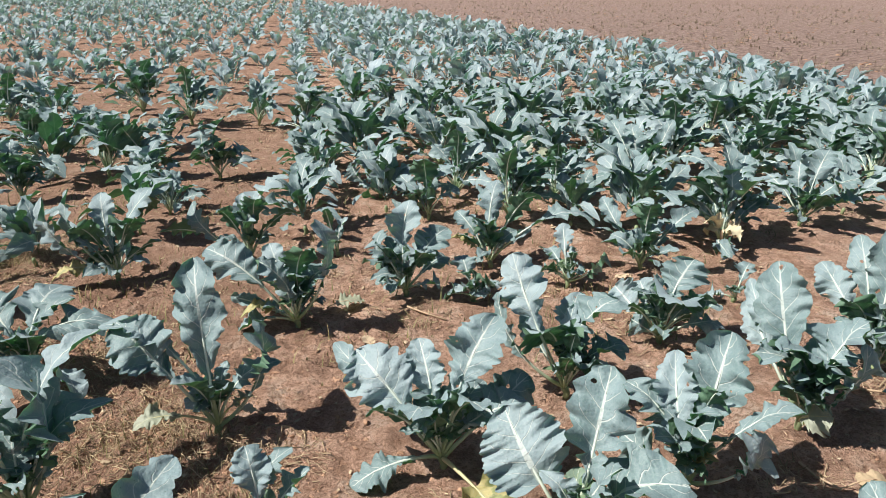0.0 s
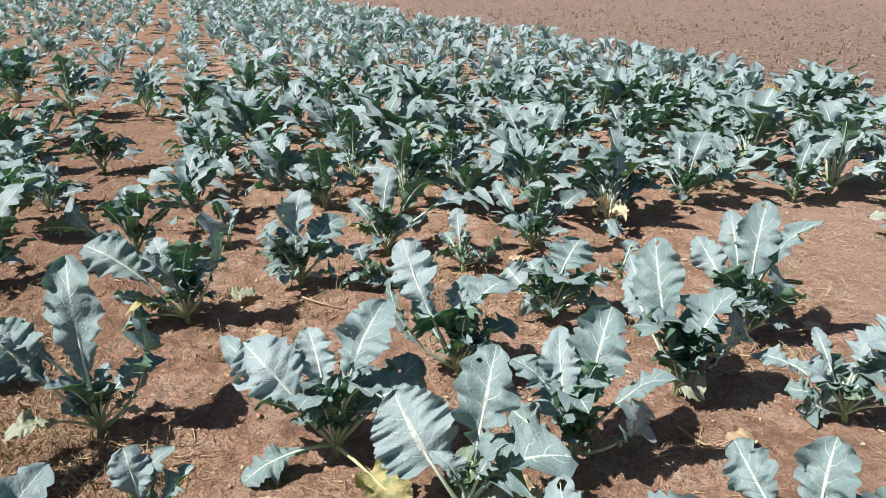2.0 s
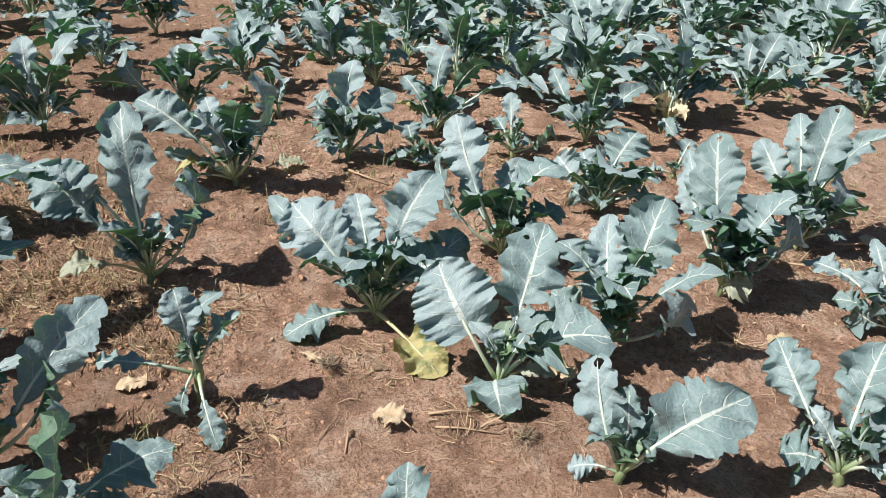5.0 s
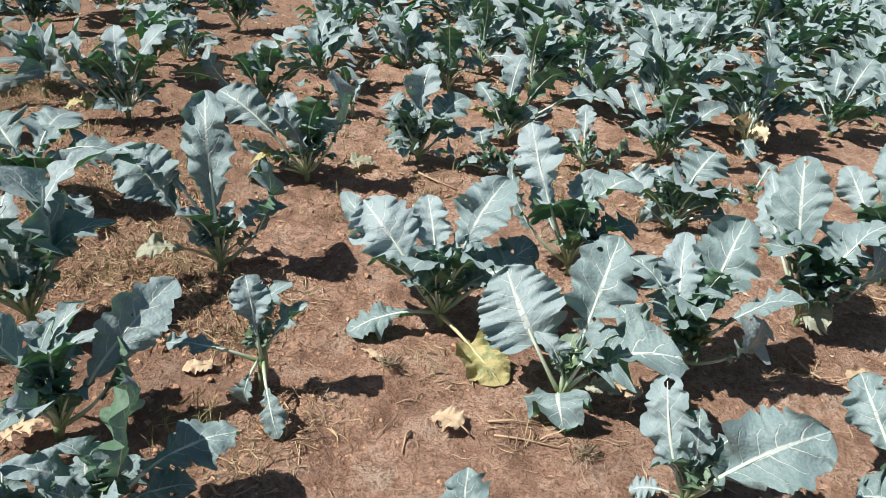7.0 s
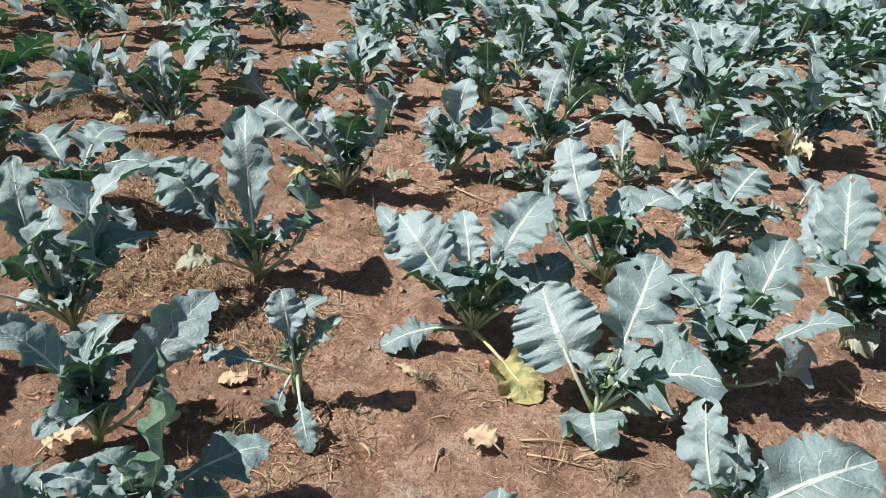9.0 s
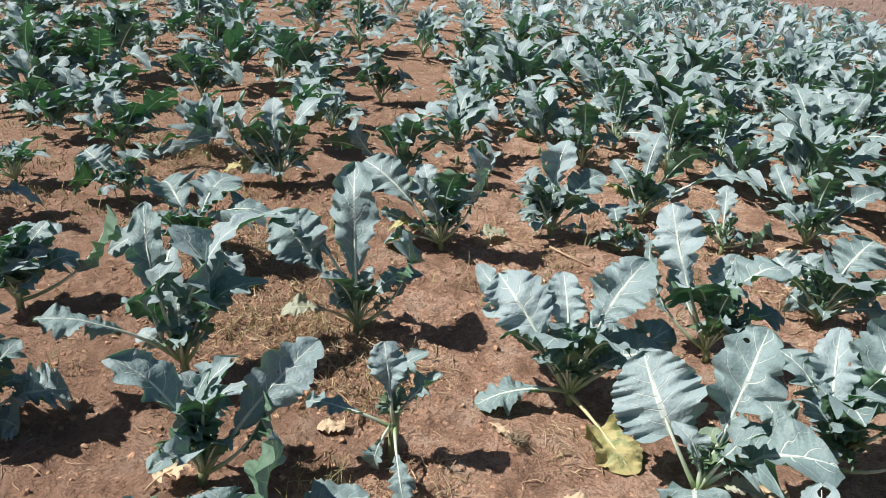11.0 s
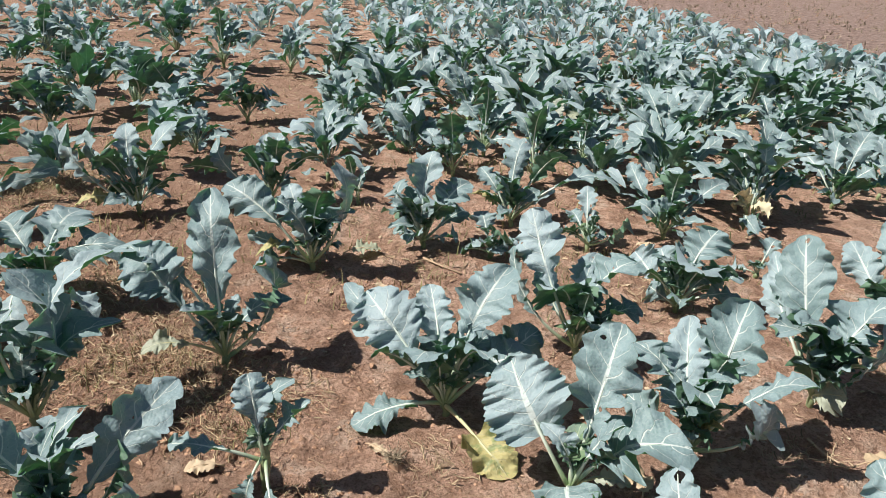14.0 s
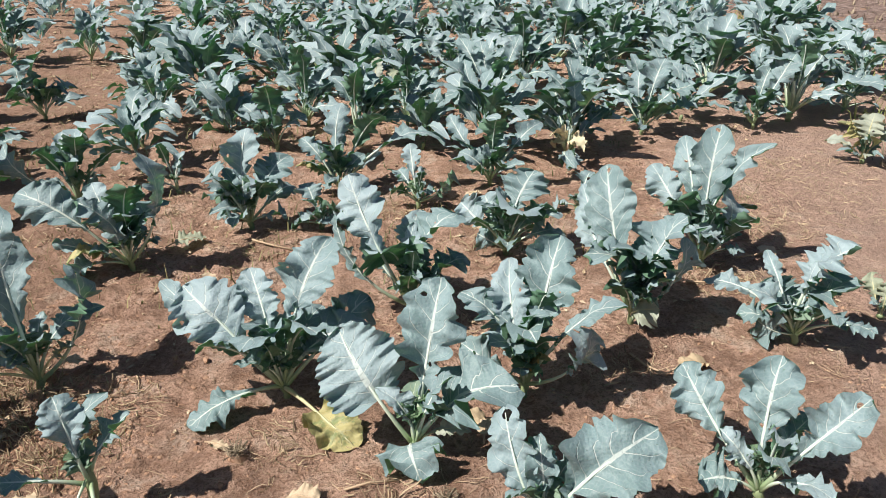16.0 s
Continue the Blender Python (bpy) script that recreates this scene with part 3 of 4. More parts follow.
broccoli(1.02, 2.86, 0.042, [
    (43, 63, 0.407, 0.213, 15, 0.14, 0.42, 'n'),
    (136, 33, 0.326, 0.156, -46, 0.14, 0.42, 'n'),
    (107, 44, 0.306, 0.128, -31, 0.14, 0.42, 'n'),
    (-68, 64, 0.301, 0.225, -34, 0.14, 0.42, 'n'),
    (-18, 48, 0.322, 0.111, -67, 0.14, 0.42, 'n'),
    (-18, 38, 0.321, 0.105, 11, 0.14, 0.42, 'n'),
    (179, 32, 0.164, 0.127, -68, 0.14, 0.42, 'n'),
])
broccoli(1.36, 2.17, 0.05, [
    (107, 65, 0.619, 0.190, -43, 0.14, 0.34, 'n'),
    (-174, 59, 0.396, 0.201, -15, 0.2, 0.36, 'n'),
    (-141, 68, 0.406, 0.223, -13, 0.2, 0.36, 'n'),
    (-8, 69, 0.455, 0.19, 19, 0.1, 0.4, 'n'),
    (-29, 62, 0.384, 0.158, 152, 0.1, 0.36, 'n'),
    (43, 73, 0.325, 0.107, 6, 0.14, 0.42, 'n'),
    (-60, 35, 0.146, 0.13, 60, 0.3, 0.2, 'p'),
    (116, 46, 0.504, 0.117, -44, 0.14, 0.42, 'n'),
    (109, 47, 0.58, 0.075, -40, 0.14, 0.42, 'n'),
    (-71, 76, 0.19, 0.131, -43, 0.14, 0.42, 'n'),
], label='tall broccoli plant with a pale drooping lower leaf')
broccoli(1.88, 2.61, 0.046, [
    (66, 79, 0.632, 0.180, -14, 0.14, 0.32, 'n'),
    (96, 67, 0.589, 0.126, -37, 0.14, 0.42, 'n'),
    (-172, 65, 0.371, 0.182, 43, 0.14, 0.42, 'n'),
    (-15, 73, 0.621, 0.11, 23, 0.14, 0.45, 'n'),
    (119, 51, 0.509, 0.142, -48, 0.14, 0.42, 'n'),
    (-44, 76, 0.37, 0.139, 167, 0.14, 0.42, 'n'),
    (-41, 31, 0.202, 0.056, 10, 0.14, 0.55, 'n'),
    (-143, 66, 0.214, 0.139, -97, 0.14, 0.42, 'n'),
    (177, 51, 0.273, 0.152, -13, 0.14, 0.42, 'n'),
])
broccoli(1.91, 1.94, 0.038, [
    (-17, 72, 0.421, 0.216, -7, 0.14, 0.42, 'n'),
    (-60, 64, 0.323, 0.188, 20, 0.12, 0.36, 'n'),
    (136, 23, 0.385, 0.104, -9, 0.14, 0.5, 'n'),
    (163, 22, 0.227, 0.112, -9, 0.12, 0.36, 'n'),
    (101, 44, 0.24, 0.132, -41, 0.14, 0.42, 'n'),
    (173, 17, 0.16, 0.127, -88, 0.14, 0.42, 'n'),
    (-52, 26, 0.286, 0.086, 9, 0.14, 0.5, 'n'),
    (67, 46, 0.21, 0.129, -19, 0.14, 0.42, 'n'),
    (103, 55, 0.338, 0.055, -44, 0.14, 0.5, 'n'),
], filler=12, label='low sparse broccoli plant at the edge of bare soil')
broccoli(1.35, 1.24, 0.042, [
    (62, 66, 0.406, 0.152, -17, 0.14, 0.34, 'n'),
    (118, 41, 0.413, 0.139, -49, 0.14, 0.42, 'n'),
    (-24, 58, 0.419, 0.126, 47, 0.14, 0.42, 'n'),
    (167, 17, 0.185, 0.145, -8, 0.15, 0.36, 'n'),
    (150, 56, 0.228, 0.08, -44, 0.14, 0.42, 'n'),
    (-112, 67, 0.218, 0.099, -15, 0.14, 0.42, 'n'),
    (-71, 40, 0.248, 0.086, 10, 0.14, 0.42, 'n'),
    (92, 46, 0.114, 0.072, -36, 0.14, 0.36, 'g'),
    (63, 73, 0.104, 0.063, -18, 0.14, 0.36, 'g'),
], filler=7, label='open broccoli plant with four broad leaves')
broccoli(0.72, 1.22, 0.042, [
    (127, 58, 0.342, 0.13, -53, 0.14, 0.2, 'h'),
    (-1, 51, 0.407, 0.202, 39, 0.14, 0.26, 'n'),
    (78, 58, 0.212, 0.063, -17, 0.14, 0.42, 'n'),
    (170, 1, 0.146, 0.072, -8, 0.14, 0.42, 'n'),
    (-165, 59, 0.178, 0.103, 40, 0.14, 0.42, 'n'),
    (-1, 67, 0.183, 0.092, 128, 0.14, 0.42, 'n'),
], filler=5, label='broccoli plant with a leaf riddled by insect holes')
broccoli(-1.29, 1.69, 0.046, [
    (35, 83, 0.505, 0.274, 154, 0.14, 0.32, 'n'),
    (162, 70, 0.584, 0.118, -37, 0.14, 0.42, 'n'),
    (46, 63, 0.595, 0.123, 3, 0.14, 0.42, 'n'),
    (30, 57, 0.428, 0.123, 15, 0.12, 0.36, 'n'),
    (-134, 64, 0.358, 0.12, 66, 0.14, 0.42, 'n'),
    (-138, 33, 0.499, 0.133, -10, 0.1, 0.5, 'n'),
    (12, 64, 0.291, 0.113, -56, 0.14, 0.42, 'n'),
    (-86, 82, 0.447, 0.115, 131, 0.14, 0.42, 'n'),
], filler=9)
broccoli(-0.95, 1.23, 0.05, [
    (53, 45, 0.501, 0.149, 43, 0.14, 0.28, 'n'),
    (-145, 66, 0.459, 0.145, -20, 0.12, 0.3, 'n'),
    (64, 74, 0.365, 0.117, -13, 0.14, 0.42, 'n'),
    (155, 77, 0.316, 0.132, 34, 0.14, 0.42, 'n'),
    (35, 52, 0.31, 0.108, 150, 0.14, 0.42, 'n'),
    (-113, 45, 0.209, 0.102, -11, 0.14, 0.42, 'n'),
    (80, 54, 0.288, 0.104, -25, 0.14, 0.42, 'n'),
    (-86, 66, 0.226, 0.077, 26, 0.14, 0.42, 'n'),
], filler=8)
broccoli(-0.47, 1.49, 0.15, [
    (130, 77, 0.286, 0.105, -28, 0.14, 0.42, 'n'),
    (47, 76, 0.255, 0.080, -14, 0.14, 0.42, 'n'),
    (17, 52, 0.211, 0.075, 14, 0.1, 0.36, 'n'),
    (-163, 20, 0.277, 0.09, -9, 0.08, 0.4, 'n'),
    (-66, -25, 0.252, 0.067, 13, 0.15, 0.4, 'n'),
    (-111, -52, 0.157, 0.06, -7, 0.25, 0.36, 'n'),
    (140, 68, 0.096, 0.054, -34, 0.14, 0.42, 'n'),
], filler=4, label='small spindly broccoli plant with drooping torn leaves')
broccoli(-2.09, 1.85, 0.046, [
    (64, 61, 0.336, 0.162, -3, 0.14, 0.42, 'n'),
    (46, 38, 0.282, 0.162, 12, 0.14, 0.42, 'n'),
    (46, 90, 0.227, 0.178, 14, 0.14, 0.42, 'n'),
    (49, 40, 0.504, 0.172, 143, 0.14, 0.45, 'n'),
    (116, 57, 0.276, 0.113, 8, 0.14, 0.42, 'n'),
    (-134, 53, 0.162, 0.173, -14, 0.14, 0.42, 'n'),
    (1, 50, 0.175, 0.147, 45, 0.14, 0.42, 'n'),
])
broccoli(-1.66, 2.42, 0.05, [
    (150, 42, 0.46, 0.21, -12, 0.30, 0.38, 'n'),
    (85, 50, 0.44, 0.19, 10, 0.30, 0.40, 'n'),
    (-75, 12, 0.44, 0.15, 28, 0.22, 0.40, 'n'),
    (-130, 24, 0.40, 0.17, -20, 0.26, 0.38, 'n'),
    (15, 38, 0.42, 0.17, 10, 0.28, 0.40, 'n'),
    (-35, 8, 0.34, 0.12, -30, 0.18, 0.42, 'n'),
    (40, 66, 0.38, 0.13, 0, 0.14, 0.40, 'n'),
], filler=9, label='broccoli plant with large drooping greyish leaves')
broccoli(-2.42, 2.99, 0.042, [
    (179, 45, 0.319, 0.19, -42, 0.14, 0.42, 'n'),
    (65, 55, 0.308, 0.223, -10, 0.14, 0.42, 'n'),
    (-134, 21, 0.281, 0.211, 57, 0.14, 0.42, 'n'),
    (-77, 58, 0.126, 0.149, -9, 0.14, 0.42, 'n'),
    (26, 32, 0.113, 0.151, 10, 0.14, 0.42, 'n'),
])
broccoli(-1.80, 3.54, 0.042, [
    (-124, 66, 0.389, 0.249, 51, 0.14, 0.42, 'n'),
    (-6, 67, 0.378, 0.249, -49, 0.14, 0.42, 'n'),
    (-162, 51, 0.563, 0.226, -125, 0.14, 0.42, 'n'),
    (125, 70, 0.48, 0.182, -15, 0.14, 0.42, 'n'),
    (35, 57, 0.623, 0.225, 4, 0.14, 0.42, 'n'),
    (-179, 63, 0.531, 0.204, -120, 0.14, 0.42, 'n'),
    (-150, 13, 0.332, 0.117, -9, 0.14, 0.45, 'y'),
    (-154, 46, 0.183, 0.129, 67, 0.14, 0.42, 'n'),
    (26, 37, 0.203, 0.145, -64, 0.14, 0.42, 'n'),
], filler=17, label='broccoli plant with dark undersides and whitish leaf tops')
broccoli(-1.12, 3.79, 0.042, [
    (-29, 78, 0.408, 0.199, -40, 0.14, 0.42, 'n'),
    (-142, 65, 0.371, 0.156, 57, 0.14, 0.42, 'n'),
    (37, 65, 0.526, 0.267, -6, 0.14, 0.42, 'n'),
    (-164, 25, 0.532, 0.174, 60, 0.14, 0.45, 'n'),
    (-177, 40, 0.461, 0.164, -92, 0.14, 0.42, 'n'),
    (16, 48, 0.399, 0.108, -67, 0.14, 0.42, 'n'),
    (122, 65, 0.395, 0.122, -20, 0.14, 0.42, 'n'),
], filler=17)
broccoli(-0.63, 3.92, 0.025, [
    (-171, 75, 0.303, 0.089, 81, 0.14, 0.42, 'n'),
    (9, 73, 0.236, 0.07, 27, 0.14, 0.5, 'n'),
    (-171, 28, 0.136, 0.079, -10, 0.14, 0.42, 'n'),
    (77, 69, 0.181, 0.067, 10, 0.14, 0.42, 'n'),
], filler=4, label='stunted thin broccoli plant beside bare soil')
broccoli(-2.95, 3.69, 0.042, [
    (37, 46, 0.516, 0.26, -66, 0.14, 0.4, 'n'),
    (15, 63, 0.337, 0.235, -56, 0.14, 0.42, 'n'),
    (125, 65, 0.374, 0.191, -5, 0.14, 0.42, 'n'),
    (-178, 68, 0.371, 0.209, -114, 0.14, 0.42, 'n'),
    (-128, 44, 0.23, 0.171, 58, 0.14, 0.42, 'n'),
    (50, 42, 0.322, 0.19, 2, 0.14, 0.42, 'n'),
], filler=22)
broccoli(0.28, 3.81, 0.042, [
    (-165, 38, 0.30, 0.10, -10, 0.12, 0.5, 'y'),
    (87, 71, 0.495, 0.188, -8, 0.14, 0.42, 'n'),
    (146, 54, 0.363, 0.152, -48, 0.14, 0.42, 'n'),
    (-3, 62, 0.525, 0.171, -74, 0.14, 0.42, 'n'),
    (0, 33, 0.646, 0.159, 10, 0.1, 0.45, 'n'),
    (-116, 72, 0.276, 0.167, 20, 0.14, 0.42, 'n'),
    (10, 58, 0.248, 0.145, 49, 0.14, 0.42, 'n'),
], filler=22)
broccoli(0.16, 0.95, 0.042, [
    (121, 71, 0.23, 0.113, -37, 0.14, 0.42, 'n'),
    (174, 12, 0.131, 0.115, -9, 0.14, 0.42, 'n'),
    (-6, 40, 0.149, 0.087, 146, 0.14, 0.42, 'n'),
], filler=3)
broccoli(-0.10, 4.60, 0.042, [
    (-122, 81, 0.443, 0.25, 31, 0.14, 0.42, 'n'),
    (26, 72, 0.391, 0.232, -9, 0.14, 0.42, 'n'),
    (145, 48, 0.353, 0.174, -43, 0.14, 0.42, 'n'),
    (2, 46, 0.293, 0.177, 12, 0.14, 0.42, 'n'),
    (-146, 60, 0.224, 0.145, 47, 0.14, 0.42, 'n'),
], filler=22)
broccoli(-0.49, 5.17, 0.042, [
    (136, 61, 0.373, 0.201, -37, 0.14, 0.42, 'n'),
    (44, 67, 0.41, 0.292, -20, 0.14, 0.42, 'n'),
    (-179, 47, 0.327, 0.207, -122, 0.14, 0.42, 'n'),
    (125, 70, 0.205, 0.168, -31, 0.14, 0.42, 'n'),
    (34, 58, 0.236, 0.191, 38, 0.14, 0.42, 'n'),
    (-149, 27, 0.134, 0.163, 50, 0.14, 0.42, 'n'),
], filler=22)
broccoli(1.52, 3.28, 0.021, [
    (42, 56, 0.218, 0.106, 11, 0.14, 0.42, 'n'),
    (170, 5, 0.135, 0.122, -8, 0.14, 0.42, 'n'),
    (-55, 61, 0.078, 0.093, 17, 0.14, 0.42, 'n'),
], filler=5, label='small pale broccoli plant between larger ones')
broccoli(-0.71, 0.96, 0.046, [
    (34, 76, 0.404, 0.213, 154, 0.05, 0.3, 'n'),
    (34, 29, 0.377, 0.138, 12, 0.14, 0.42, 'n'),
    (-115, 61, 0.2, 0.105, -65, 0.14, 0.42, 'n'),
    (20, 20, 0.228, 0.103, 9, 0.14, 0.42, 'n'),
    (-159, 61, 0.275, 0.097, -17, 0.14, 0.42, 'n'),
    (159, 74, 0.218, 0.092, 31, 0.14, 0.42, 'n'),
    (58, 45, 0.171, 0.109, -9, 0.14, 0.42, 'n'),
], filler=6, label='broccoli plant with a broad dark blue-green leaf')
broccoli(-0.86, 0.84, 0.046, [
    (-138, 73, 0.304, 0.152, -27, 0.12, 0.3, 'n'),
    (42, 39, 0.159, 0.103, 11, 0.15, 0.36, 'n'),
    (104, 59, 0.198, 0.092, 14, 0.14, 0.42, 'n'),
    (-95, 68, 0.234, 0.096, -21, 0.14, 0.42, 'n'),
    (148, 77, 0.183, 0.101, -6, 0.14, 0.42, 'n'),
    (27, 1, 0.162, 0.105, 8, 0.14, 0.42, 'n'),
], filler=6)
broccoli(-1.71, 1.19, 0.046, [
    (165, 75, 0.466, 0.156, -28, 0.14, 0.42, 'n'),
    (111, 75, 0.501, 0.155, 18, 0.14, 0.42, 'n'),
    (77, 73, 0.402, 0.164, -9, 0.14, 0.42, 'n'),
    (-153, 66, 0.35, 0.14, -58, 0.14, 0.42, 'n'),
    (52, 8, 0.298, 0.188, 16, 0.14, 0.42, 'n'),
    (64, 29, 0.213, 0.148, 1, 0.14, 0.42, 'n'),
    (99, 50, 0.257, 0.128, 24, 0.14, 0.42, 'n'),
    (32, -3, 0.148, 0.141, 8, 0.14, 0.42, 'n'),
])
broccoli(1.86, 4.41, 0.042, [
    (126, 60, 0.426, 0.202, -48, 0.14, 0.42, 'n'),
    (36, 68, 0.506, 0.252, 19, 0.14, 0.42, 'n'),
    (-65, 73, 0.293, 0.263, -39, 0.14, 0.42, 'n'),
    (160, 46, 0.36, 0.206, -129, 0.14, 0.42, 'n'),
    (-20, 48, 0.38, 0.179, 13, 0.14, 0.42, 'n'),
    (-164, 63, 0.222, 0.161, 45, 0.14, 0.42, 'n'),
], filler=22)
broccoli(2.41, 4.50, 0.042, [
    (106, 70, 0.428, 0.191, -41, 0.14, 0.42, 'n'),
    (32, 71, 0.513, 0.228, 18, 0.14, 0.42, 'n'),
    (-25, 50, 0.441, 0.256, 11, 0.14, 0.42, 'n'),
    (130, 49, 0.395, 0.155, -50, 0.14, 0.42, 'n'),
    (-77, 71, 0.238, 0.234, 24, 0.14, 0.42, 'n'),
    (-25, 27, 0.384, 0.2, 10, 0.14, 0.42, 'n'),
], filler=22)
broccoli(1.49, 5.18, 0.042, [
    (108, 73, 0.552, 0.242, -34, 0.14, 0.42, 'n'),
    (-35, 79, 0.424, 0.238, -63, 0.14, 0.42, 'n'),
    (161, 53, 0.493, 0.326, -133, 0.14, 0.42, 'n'),
    (131, 63, 0.62, 0.204, -49, 0.14, 0.42, 'n'),
    (13, 66, 0.607, 0.163, 42, 0.14, 0.42, 'n'),
    (-174, 55, 0.268, 0.21, -15, 0.14, 0.42, 'n'),
    (-29, 57, 0.271, 0.182, -59, 0.14, 0.42, 'n'),
], filler=22)
broccoli(3.27, 4.53, 0.042, [
    (36, 75, 0.44, 0.199, 9, 0.14, 0.42, 'n'),
    (-1, 62, 0.562, 0.239, 37, 0.14, 0.42, 'n'),
    (130, 65, 0.417, 0.269, -133, 0.14, 0.42, 'n'),
    (-130, 76, 0.251, 0.21, 6, 0.14, 0.42, 'n'),
    (-33, 62, 0.292, 0.256, 18, 0.14, 0.42, 'n'),
], filler=22)
broccoli(3.51, 3.69, 0.021, [
    (139, 57, 0.29, 0.206, -15, 0.14, 0.36, 'y'),
    (11, 85, 0.298, 0.234, 25, 0.14, 0.36, 'p'),
    (-41, 51, 0.226, 0.206, 13, 0.14, 0.36, 'p'),
    (139, 26, 0.253, 0.16, -9, 0.14, 0.36, 'p'),
    (-88, 45, 0.097, 0.168, 9, 0.14, 0.36, 'p'),
], label='pale wilting broccoli plant with yellowish leaves')
broccoli(2.36, 2.04, 0.017, [
    (100, 55, 0.182, 0.07, -46, 0.14, 0.36, 'p'),
    (-44, 88, 0.15, 0.078, 79, 0.14, 0.36, 'p'),
    (159, 52, 0.081, 0.073, -14, 0.14, 0.42, 'n'),
], filler=2, label='tiny pale broccoli seedling on bare soil')
broccoli(0.62, 5.35, 0.05, [
    (80, 74, 0.42, 0.15, -8, 0.10, 0.40, 'p'),
    (20, 60, 0.36, 0.14, 20, 0.12, 0.40, 'p'),
    (160, 52, 0.34, 0.13, -20, 0.14, 0.40, 'n'),
    (-60, 40, 0.30, 0.12, 10, 0.14, 0.40, 'p'),
    (-130, 58, 0.28, 0.10, -12, 0.10, 0.42, 'n'),
], filler=6, label='whitish sickly broccoli plant among green ones')
broccoli(-4.11, 5.00, 0.042, [
    (-124, 66, 0.388, 0.355, 60, 0.14, 0.42, 'n'),
    (23, 76, 0.483, 0.355, -67, 0.14, 0.42, 'n'),
    (46, 46, 0.303, 0.279, 5, 0.14, 0.42, 'n'),
    (-142, 19, 0.341, 0.343, -70, 0.14, 0.42, 'n'),
    (139, 60, 0.283, 0.236, -15, 0.14, 0.42, 'n'),
], filler=22)
broccoli(-3.13, 4.98, 0.042, [
    (-139, 65, 0.415, 0.281, 67, 0.14, 0.42, 'n'),
    (-11, 80, 0.345, 0.326, -44, 0.14, 0.42, 'n'),
    (31, 45, 0.217, 0.233, 12, 0.14, 0.42, 'n'),
    (42, 39, 0.353, 0.256, 3, 0.14, 0.42, 'n'),
    (133, 69, 0.452, 0.216, -17, 0.14, 0.42, 'n'),
], filler=22)
broccoli(-1.86, 5.66, 0.042, [
    (170, 77, 0.479, 0.293, -130, 0.14, 0.42, 'n'),
    (75, 79, 0.495, 0.259, -39, 0.14, 0.42, 'n'),
    (-163, 49, 0.3, 0.204, 68, 0.14, 0.42, 'n'),
    (-14, 68, 0.251, 0.249, -50, 0.14, 0.42, 'n'),
    (17, 39, 0.322, 0.191, 11, 0.14, 0.42, 'n'),
    (-163, 76, 0.307, 0.257, -163, 0.14, 0.42, 'n'),
], filler=22)
broccoli(-2.40, 5.69, 0.042, [
    (45, 72, 0.411, 0.279, -7, 0.14, 0.42, 'n'),
    (-158, 59, 0.484, 0.305, 72, 0.14, 0.42, 'n'),
    (-158, 35, 0.532, 0.297, 63, 0.14, 0.42, 'n'),
    (0, 49, 0.201, 0.296, -53, 0.14, 0.42, 'n'),
    (149, 72, 0.32, 0.269, -99, 0.14, 0.42, 'n'),
], filler=22)
broccoli(-3.87, 3.98, 0.042, [
    (43, 67, 0.302, 0.233, -76, 0.14, 0.42, 'n'),
    (-137, 82, 0.24, 0.233, 85, 0.14, 0.42, 'n'),
    (43, 41, 0.248, 0.219, 12, 0.14, 0.42, 'n'),
    (-137, 41, 0.145, 0.262, -11, 0.14, 0.42, 'n'),
], filler=22)


def wild_leaves(rng, count, size):
    """Leaves of a plant seen only from afar: most stand upright with their waxy faces to the south, a few outer ones hang low."""
    leaves = []
    for i in range(count):
        start = rng.uniform(0.28, 0.44)
        length = size * rng.uniform(0.55, 1.10)
        if i % 5 == 3:
            az, el, bend = rng.uniform(-190, 10), rng.uniform(8, 45), rng.uniform(0.10, 0.28)
            length *= 0.9
        elif i % 11 == 5:
            az, el, bend = rng.uniform(-180, 0), rng.uniform(62, 86), rng.uniform(0.02, 0.12)
        else:
            az, el, bend = 68 + rng.uniform(-100, 100), rng.uniform(44, 80), rng.uniform(0.04, 0.20)
            length *= 0.80 if i > count * 0.7 else 1.0
        leaves.append((az, el, length, length * (1 - start) * rng.uniform(0.26, 0.42), rng.uniform(-45, 45), bend, start, "n"))
    return leaves


# plants of the middle distance: place and height
MIDDLE = [
    (1.73, 4.08, 0.55), (2.39, 4.63, 0.51), (1.41, 5.04, 0.61), (1.01, 5.46, 0.36), (0.50, 5.52, 0.38), (-0.98, 5.44, 0.38), (-1.84, 5.43, 0.62),
    (-2.24, 5.12, 0.38), (-2.81, 5.71, 0.52), (-3.33, 5.21, 0.46), (-4.19, 7.52, 0.51), (-2.10, 7.94, 0.45), (-2.86, 7.93, 0.57), (-3.63, 8.50, 0.6),
    (-1.49, 7.40, 0.44), (-1.05, 7.95, 0.45), (-0.21, 7.56, 0.70), (-0.68, 8.54, 0.56), (0.71, 7.66, 0.50), (1.20, 7.43, 0.44), (1.68, 7.17, 0.57),
]
MIDDLE += [
    (1.91, 5.85, 0.50), (2.99, 6.57, 0.45), (2.57, 6.92, 0.50), (3.27, 6.15, 0.52), (3.02, 4.73, 0.54), (4.01, 6.70, 0.54), (1.38, 6.23, 0.46),
    (0.23, 6.77, 0.36), (-0.04, 6.02, 0.45), (-3.63, 6.98, 0.37), (-4.93, 7.97, 0.44), (-4.50, 4.79, 0.45), (-4.27, 5.45, 0.57), (-3.77, 3.73, 0.45),
    (-4.72, 6.66, 0.46), (-3.10, 2.97, 0.32), (-2.71, 6.82, 0.44), (-3.74, 6.3, 0.46), (-2.90, 2.46, 0.45),
]
